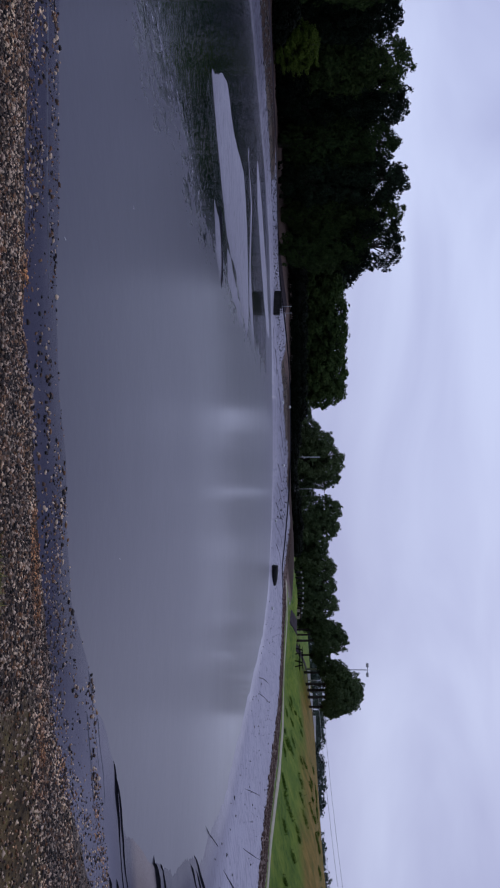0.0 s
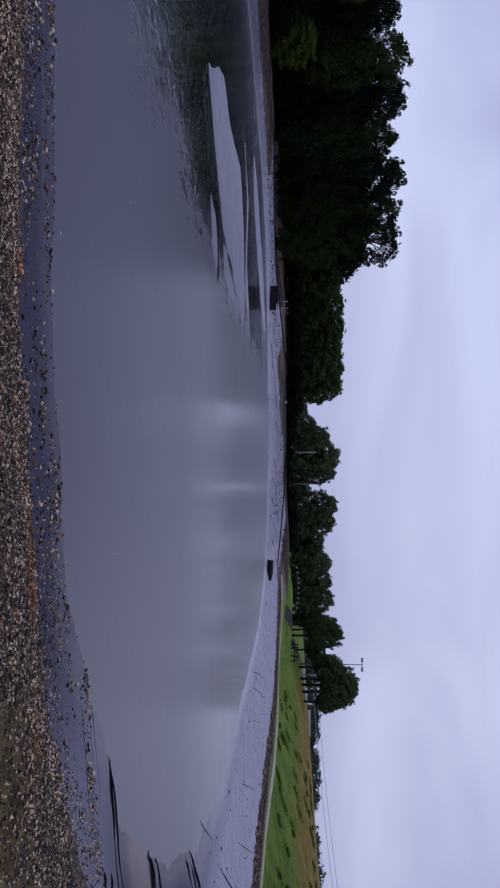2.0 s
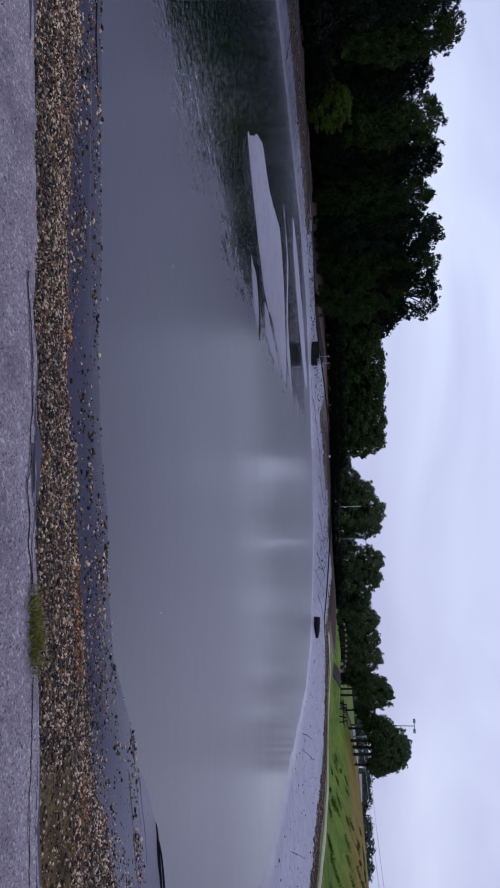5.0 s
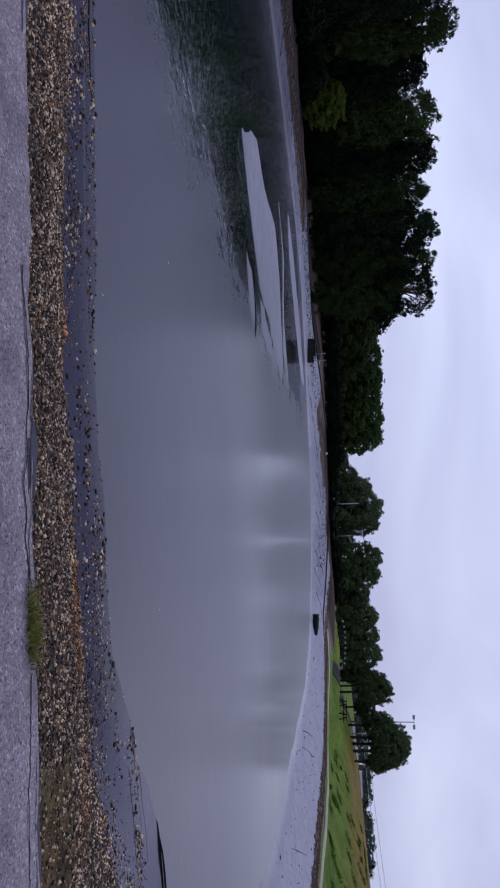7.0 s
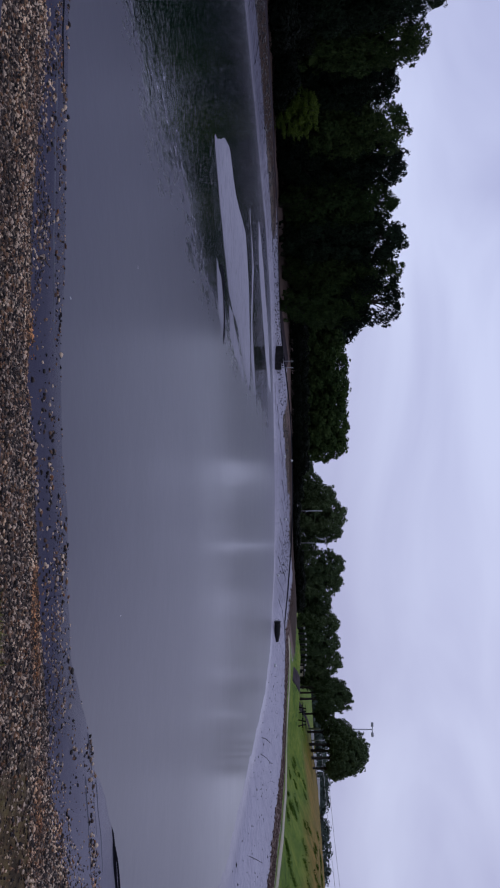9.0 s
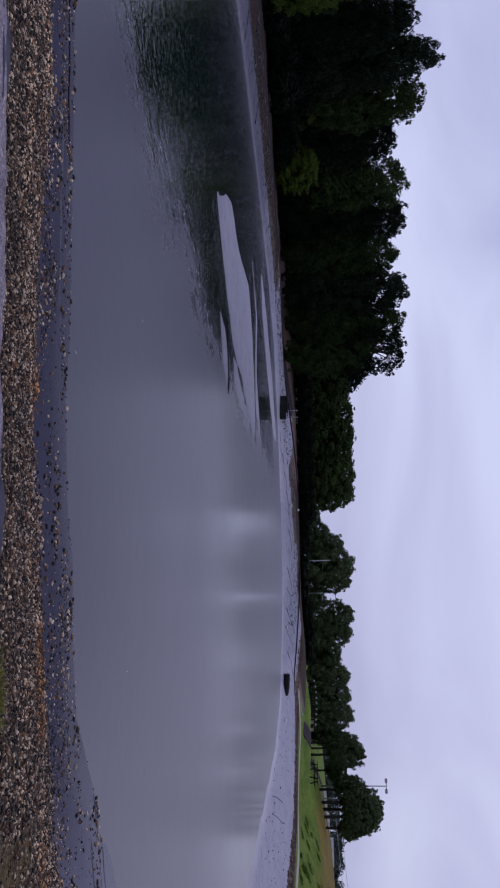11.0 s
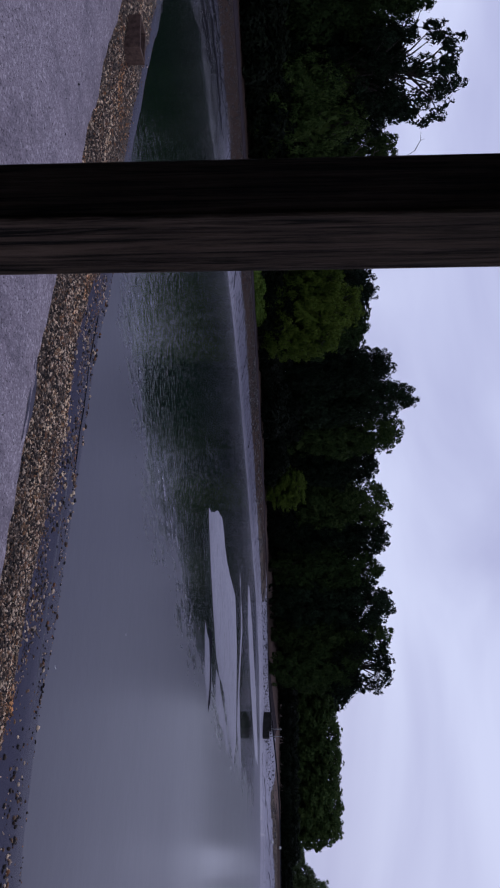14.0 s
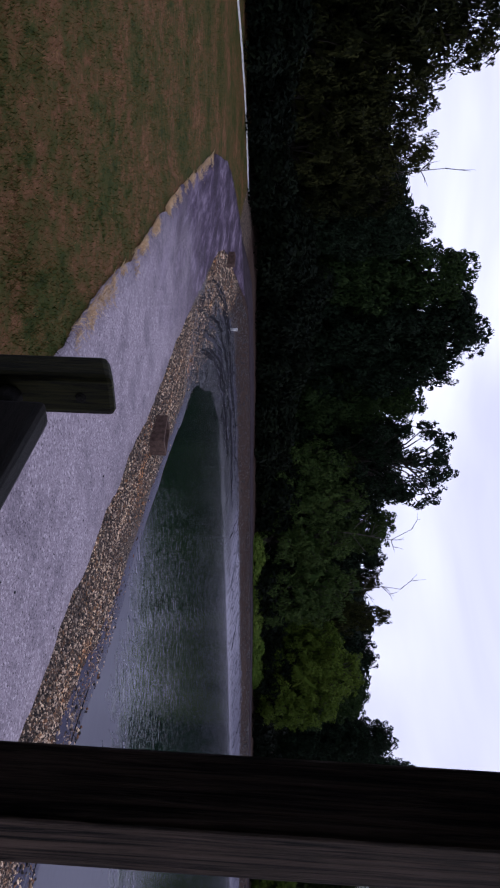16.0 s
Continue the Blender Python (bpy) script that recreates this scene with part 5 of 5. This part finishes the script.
def edge_y(x):
    """The worn edge of the asphalt on its pond side."""
    return 0.02 * np.sin(x * 1.9) + np.interp(x, (-20.0, -17.0, -14.7, -11.7, -9.4, -7.5, -6.0, -4.5, -3.0, -1.0, 0.6, 8.5), (8.0, 5.9, 5.1, 4.66, 4.37, 4.25, 4.07, 3.97, 3.92, 3.99, 4.08, 4.10))


shingle = thing("shingle", pose(0, 0, 0), "brown and grey shingle between the path and the pond", "shingle")
x, y, z, r = scatter(21, 330000, -15.5, 8.5, 3.6, 7.2,
                     lambda x, y, d, u: (y > edge_y(x)) & (d > 0.02) & (u < np.where(d > 1.10 + 0.42 * np.clip(x - 1.6, 0, 1.8) - 0.40 * step(-3.4, -4.8, x) + 0.12 * np.sin(x * 2.3) + 0.06 * np.sin(x * 7.1), np.where(np.abs(x) < 4.5, 1.0, 0.62), np.where(d > 0.30, 0.20, 0.05)) * np.where(wobble(x * 0.7, y * 2.0, 2.6, 9.0) + 0.4 * wobble(x, y, 9.0, 3.0) > 0.02, 1.0, np.where(d > 1.12 - 0.7 * step(-3.5, -7.0, x), 0.85, 0.10)) * np.where(x < -6.5, 0.6, 1.0) * np.where((x > 1.5) & (y < 4.75 + 0.1 * np.sin(x * 5)), 0.38, 1.0)))
rad = 0.0054 + 0.0110 * r.uniform(0, 1, len(x)) ** 2.4
near = (np.abs(x + 0.6) < 1.9) & (rad > 0.0125)
pick = np.zeros(len(x), bool)
pick[np.nonzero(near)[0][:280]] = True
pos = np.stack([x, y, z + rad * 0.22], 1)
part("shingle_rest", stone_mesh("shingle_rest", pos[~pick], rad[~pick] * 1.12, 4, STONE, 0.7, True), None, shingle)
tagged(shingle.children[0], kind="stuff")
r = np.random.RandomState(61)
cx, cd = r.uniform(-6.5, 3.2, 84), r.uniform(4.9, 7.4, 84)
x = np.repeat(cx, 26) + r.normal(0, 0.15, 84 * 26)
y = np.repeat(cd, 26) + r.normal(0, 0.06, 84 * 26)
d = signed(x, y, SHORE)
ok = (d > 0.04) & (d < 1.15)
x, y = x[ok], y[ok]
lone = 0.007 + 0.017 * r.uniform(0, 1, len(x)) ** 2.0
part("shingle_rest", stone_mesh("shingle_rest", np.stack([x, y, land(x, y)[0] + lone * 0.3], 1), lone, 14, STONE, 0.75), None, shingle)
tagged(shingle.children[1], kind="stuff")
SINGLE = [stone_mesh("stone", np.zeros((1, 3)), np.array([1.0]), 100 + k, STONE) for k in range(8)]
for k, i in enumerate(np.nonzero(pick)[0]):
    ob = part("stone", SINGLE[k % 8], None, shingle)
    ob.matrix_basis = Matrix.Translation(pos[i]) @ pose(0, 0, 0, 0, 0, k * 47) @ Matrix.Scale(float(rad[i]) * 1.15, 4)

x, y, z, r = scatter(23, 150000, -24, -12, 5.0, 34.0,
                     lambda x, y, d, u: ((d > 0.1) & (d < 3.4) & (y < 12.5) & (u < np.where(d + 0.4 * wobble(x, y, 1.2, 5.0) < 1.7, 0.12, 0.7))) | ((d > 2.0) & (d < 3.6) & (u < 0.5) & (y > 11)))
rad = 0.012 + 0.026 * r.uniform(0, 1, len(x)) ** 2.2
west = thing("rubble", pose(0, 0, 0), "dark wet rubble stones round the pond's west end", "rubble")
soaked = (signed(x, y, SHORE) + 0.4 * wobble(x, y, 1.2, 5.0) < 1.5) | (y > 12.5)
soaked |= (x < -17.6) & (y > 7.6)
for sel, stuff in ((soaked, WET_STONE), (~soaked, STONE)):
    part("rubble_rest", stone_mesh("rubble_rest", np.stack([x, y, z + rad * 0.15], 1)[sel], rad[sel], 6, stuff, 0.6, True), None, west)
for c in west.children:
    tagged(c, kind="stuff")
x, y, z, r = scatter(25, 26000, -24, 6, 30.0, 68.0, lambda x, y, d, u: (d > 2.1) & (d < 3.6) & (u < 0.85))
rad = 0.04 + 0.07 * r.uniform(0, 1, len(x)) ** 2.0
rim = thing("rubble", pose(0, 0, 0), "dark wet rubble strip along the top of the liner", "rubble")
part("rubble_rest", stone_mesh("rubble_rest", np.stack([x, y, z + rad * 0.15], 1), rad, 7, WET_STONE, 0.6, True), None, rim)
x, y, z, r = scatter(27, 46000, 7, 19, 8.0, 68.0, lambda x, y, d, u: (d > 5.05 + 0.3 * u) & (d < 6.7))
rad = 0.025 + 0.075 * r.uniform(0, 1, len(x)) ** 2.4
part("rubble_rest", stone_mesh("rubble_rest", np.stack([x, y, z + rad * 0.15], 1), rad, 8, BLOCK_MAT, 0.6, True), None, rim)
x, y, z, r = scatter(28, 9000, 6, 19, 8.0, 60.0, lambda x, y, d, u: (d > 0.4) & (d < 5.1) & (u < 0.12))
rad = 0.012 + 0.050 * r.uniform(0, 1, len(x)) ** 2.6
part("rubble_rest", stone_mesh("rubble_rest", np.stack([x, y, z + rad * 0.15], 1), rad, 9, WET_STONE, 0.6, True), None, rim)
for c in rim.children:
    tagged(c, kind="stuff")


# ---- grass ----
def mat_blade():
    k = Mat("grass_blades", 0.85, 0.04)
    tone = k.mix(0.30, k.mix(0.55, k.noise(0.8, 4, 0.6), k.noise(6.5, 5, 0.7)), k.chance(True))
    k.colour(k.ramp(tone, (0.36, (0.020, 0.032, 0.007)), (0.45, (0.050, 0.064, 0.013)), (0.52, (0.100, 0.072, 0.022)), (0.58, (0.145, 0.078, 0.034)), (0.66, (0.25, 0.165, 0.080))))
    return k.m


BLADE = mat_blade()
BLADE_DRY = mat_leaf("dry_blades", (0.42, 0.29, 0.15), (0.68, 0.50, 0.30), (0.88, 0.70, 0.46))
BLADE_GREEN = mat_leaf("green_blades", (0.21, 0.215, 0.055), (0.36, 0.34, 0.095), (0.52, 0.45, 0.18))
WEED = mat_leaf("weed_leaves", (0.035, 0.075, 0.008), (0.06, 0.11, 0.012), (0.10, 0.15, 0.02))


def blades(name, x, y, z, tall, wide, lean, seed, material):
    """Single curved blades as one mesh."""
    r = np.random.RandomState(seed)
    n = len(x)
    a, b = r.uniform(0, 6.28, n), r.uniform(0, 6.28, n)
    h = tall * r.uniform(0.5, 1.2, n)
    w = wide * r.uniform(0.7, 1.3, n)
    l = lean * h * r.uniform(0.2, 1.2, n)
    base = np.stack([x, y, z - 0.01], 1)
    side = np.stack([np.cos(a) * w, np.sin(a) * w, np.zeros(n)], 1)
    tip = base + np.stack([np.cos(b) * l, np.sin(b) * l, h], 1)
    mid = base * 0.5 + tip * 0.5 + np.stack([np.zeros(n), np.zeros(n), 0.12 * h], 1)
    co = np.stack([base - side, base + side, mid + side * 0.6, tip, mid - side * 0.6], 1).reshape(-1, 3)
    f = [tuple(5 * i + k for k in range(5)) for i in range(n)]
    return mesh_of(name, co.tolist(), f, material)


r = np.random.RandomState(31)
n = 46000
dist = r.uniform(0, 1, n) ** 1.5
x, y = -4.2 - 13.0 * dist + r.uniform(-0.5, 0.5, n), 2.35 - r.uniform(0, 1, n) * (2.5 + 5.0 * dist)
y += np.where(x < -9, 0.07 * (-9 - x), 0)
ok = land(x, y)[1]["grass"] > 0.35
x, y = x[ok], y[ok]
lawn = tagged(new("grass", blades("grass", x, y, land(x, y)[0], 0.034, 0.0040, 1.0, 3, BLADE)), "short patchy green and brown lawn grass", "grass", kind="stuff")
fr = [p for p in smooth_line(RING_NEAR, 40) if -14.6 < p.x < -5.3]
n = 4600
px, py = np.array([p.x for p in fr]), np.array([p.y for p in fr])
tx, ty = np.gradient(px), np.gradient(py)
tl = np.hypot(tx, ty)
ci, reach = r.randint(0, len(fr) - 1, 80), np.abs(r.normal(0, 0.10, 80)) + 0.01
c = r.randint(0, 80, n)
i, along = ci[c], r.normal(0, 0.045, n)
off = 0.96 - reach[c] * r.uniform(-0.1, 1, n)
side = np.stack([-ty[i] / tl[i], tx[i] / tl[i]], 1)
side *= np.where(side[:, 1:] > 0, -1, 1)
x, y = px[i] + tx[i] / tl[i] * along + side[:, 0] * off, py[i] + ty[i] / tl[i] * along + side[:, 1] * off
tagged(new("grass", blades("grass", x, y, land(x, y)[0] + 0.02, 0.050, 0.0036, 1.8, 5, BLADE_DRY)), "straw-coloured grass fringe along the path edge", "grass", kind="stuff")
n = 620
x, y = 0.67 + r.uniform(-0.25, 0.25, n) * r.uniform(0.4, 1, n), 4.01 + r.normal(0, 0.035, n)
tagged(new("grass_tuft", blades("grass_tuft", x, y, land(x, y)[0] + 0.02, 0.065, 0.004, 1.1, 9, BLADE_GREEN)), "green grass tuft growing from the broken asphalt edge", "grass")
n = 8000
cx, cy, size = np.repeat(r.uniform(18.6, 29, 80), 100), np.repeat(r.uniform(22, 66, 80), 100), np.repeat(r.uniform(0.06, 0.30, 80), 100)
x, y = cx + r.normal(0, 1, n) * size, cy + r.normal(0, 1, n) * size
tagged(new("weeds", blades("weeds", x, y, land(x, y)[0], 0.16, 0.016, 1.0, 13, WEED)), "dark green weed clumps on the grass slope", "weeds", kind="stuff")

# cracks along the asphalt edge
TAR = mat_plain("crack_fill", (0.008, 0.008, 0.010), (0.02, 0.02, 0.022), 20, 0.9, 0.1)
for k, (pts, w) in enumerate((([(-1.2, 3.90), (-0.5, 3.97), (0.0, 3.92), (0.45, 4.0)], 0.008), ([(-0.7, 4.04), (-0.2, 4.0), (0.3, 3.99), (0.55, 3.96)], 0.006), ([(-0.2, 4.0), (0.0, 4.03), (0.3, 4.05)], 0.005), ([(0.9, 4.0), (1.5, 3.97), (2.3, 3.95), (3.2, 3.9)], 0.006))):
    line = smooth_line(pts, 22)
    v, q = [], []
    for i, p in enumerate(line):
        j = 0.030 * noise.noise(Vector((p.x * 7, k, 0))) + 0.012 * noise.noise(Vector((p.x * 31, k, 2)))
        h = w * (0.6 + 0.7 * abs(noise.noise(Vector((p.x * 14, k, 5)))))
        for o in (-h, h):
            v.append((p.x, p.y + j + o, height(p.x, p.y + j) + 0.0345))
    for i in range(len(line) - 1):
        q.append((2 * i, 2 * i + 2, 2 * i + 3, 2 * i + 1))
    tagged(new("crack", mesh_of("crack", v, q, TAR)), "dark crack running along the asphalt edge", "crack", "cracks in the path", kind="structure")


# a few loose pebbles on the asphalt
r = np.random.RandomState(77)
x, y = r.uniform(-9, 4, 110), r.uniform(2.4, 3.95, 110)
rad = 0.004 + 0.010 * r.uniform(0, 1, 110) ** 3
tagged(new("pebbles", stone_mesh("pebbles", np.stack([x, y, land(x, y)[0] + 0.03 + rad * 0.3], 1), rad, 12, WET_STONE, 0.7, True)), "dark loose pebbles scattered on the asphalt path", "pebbles", kind="stuff")


# smooth tar bed laid bare where the asphalt edge has broken away
BARE_TAR = mat_plain("bare_tar", (0.040, 0.037, 0.056), (0.080, 0.074, 0.102), 9, 0.8, 0.15)
for x0, x1, y0, wide in ((-0.46, 0.02, 4.00, 0.14), (-3.1, -2.45, 3.93, 0.10), (1.2, 2.6, 4.09, 0.045)):
    v, q = [], []
    n = 18
    for i in range(n + 1):
        t = i / n
        px = x0 + (x1 - x0) * t
        w = wide * math.sin(math.pi * t) ** 0.6 * (0.8 + 0.35 * noise.noise(Vector((px * 9, y0, 1)))) + 0.004
        for o in (-0.03, w):
            v.append((px, y0 + o, height(px, y0 + o) + (0.031 if o < 0 else 0.026)))
        v.append((px, y0 + w + 0.01, height(px, y0 + w) - 0.01))
    for i in range(n):
        for k in (0, 1):
            q.append((3 * i + k, 3 * i + 3 + k, 3 * i + 4 + k, 3 * i + 1 + k))
    tagged(new("asphalt_patch", mesh_of("asphalt_patch", v, q, BARE_TAR)), "smooth dark tar bed bared at the broken asphalt edge", "asphalt", "bare patches of the path edge", kind="structure")
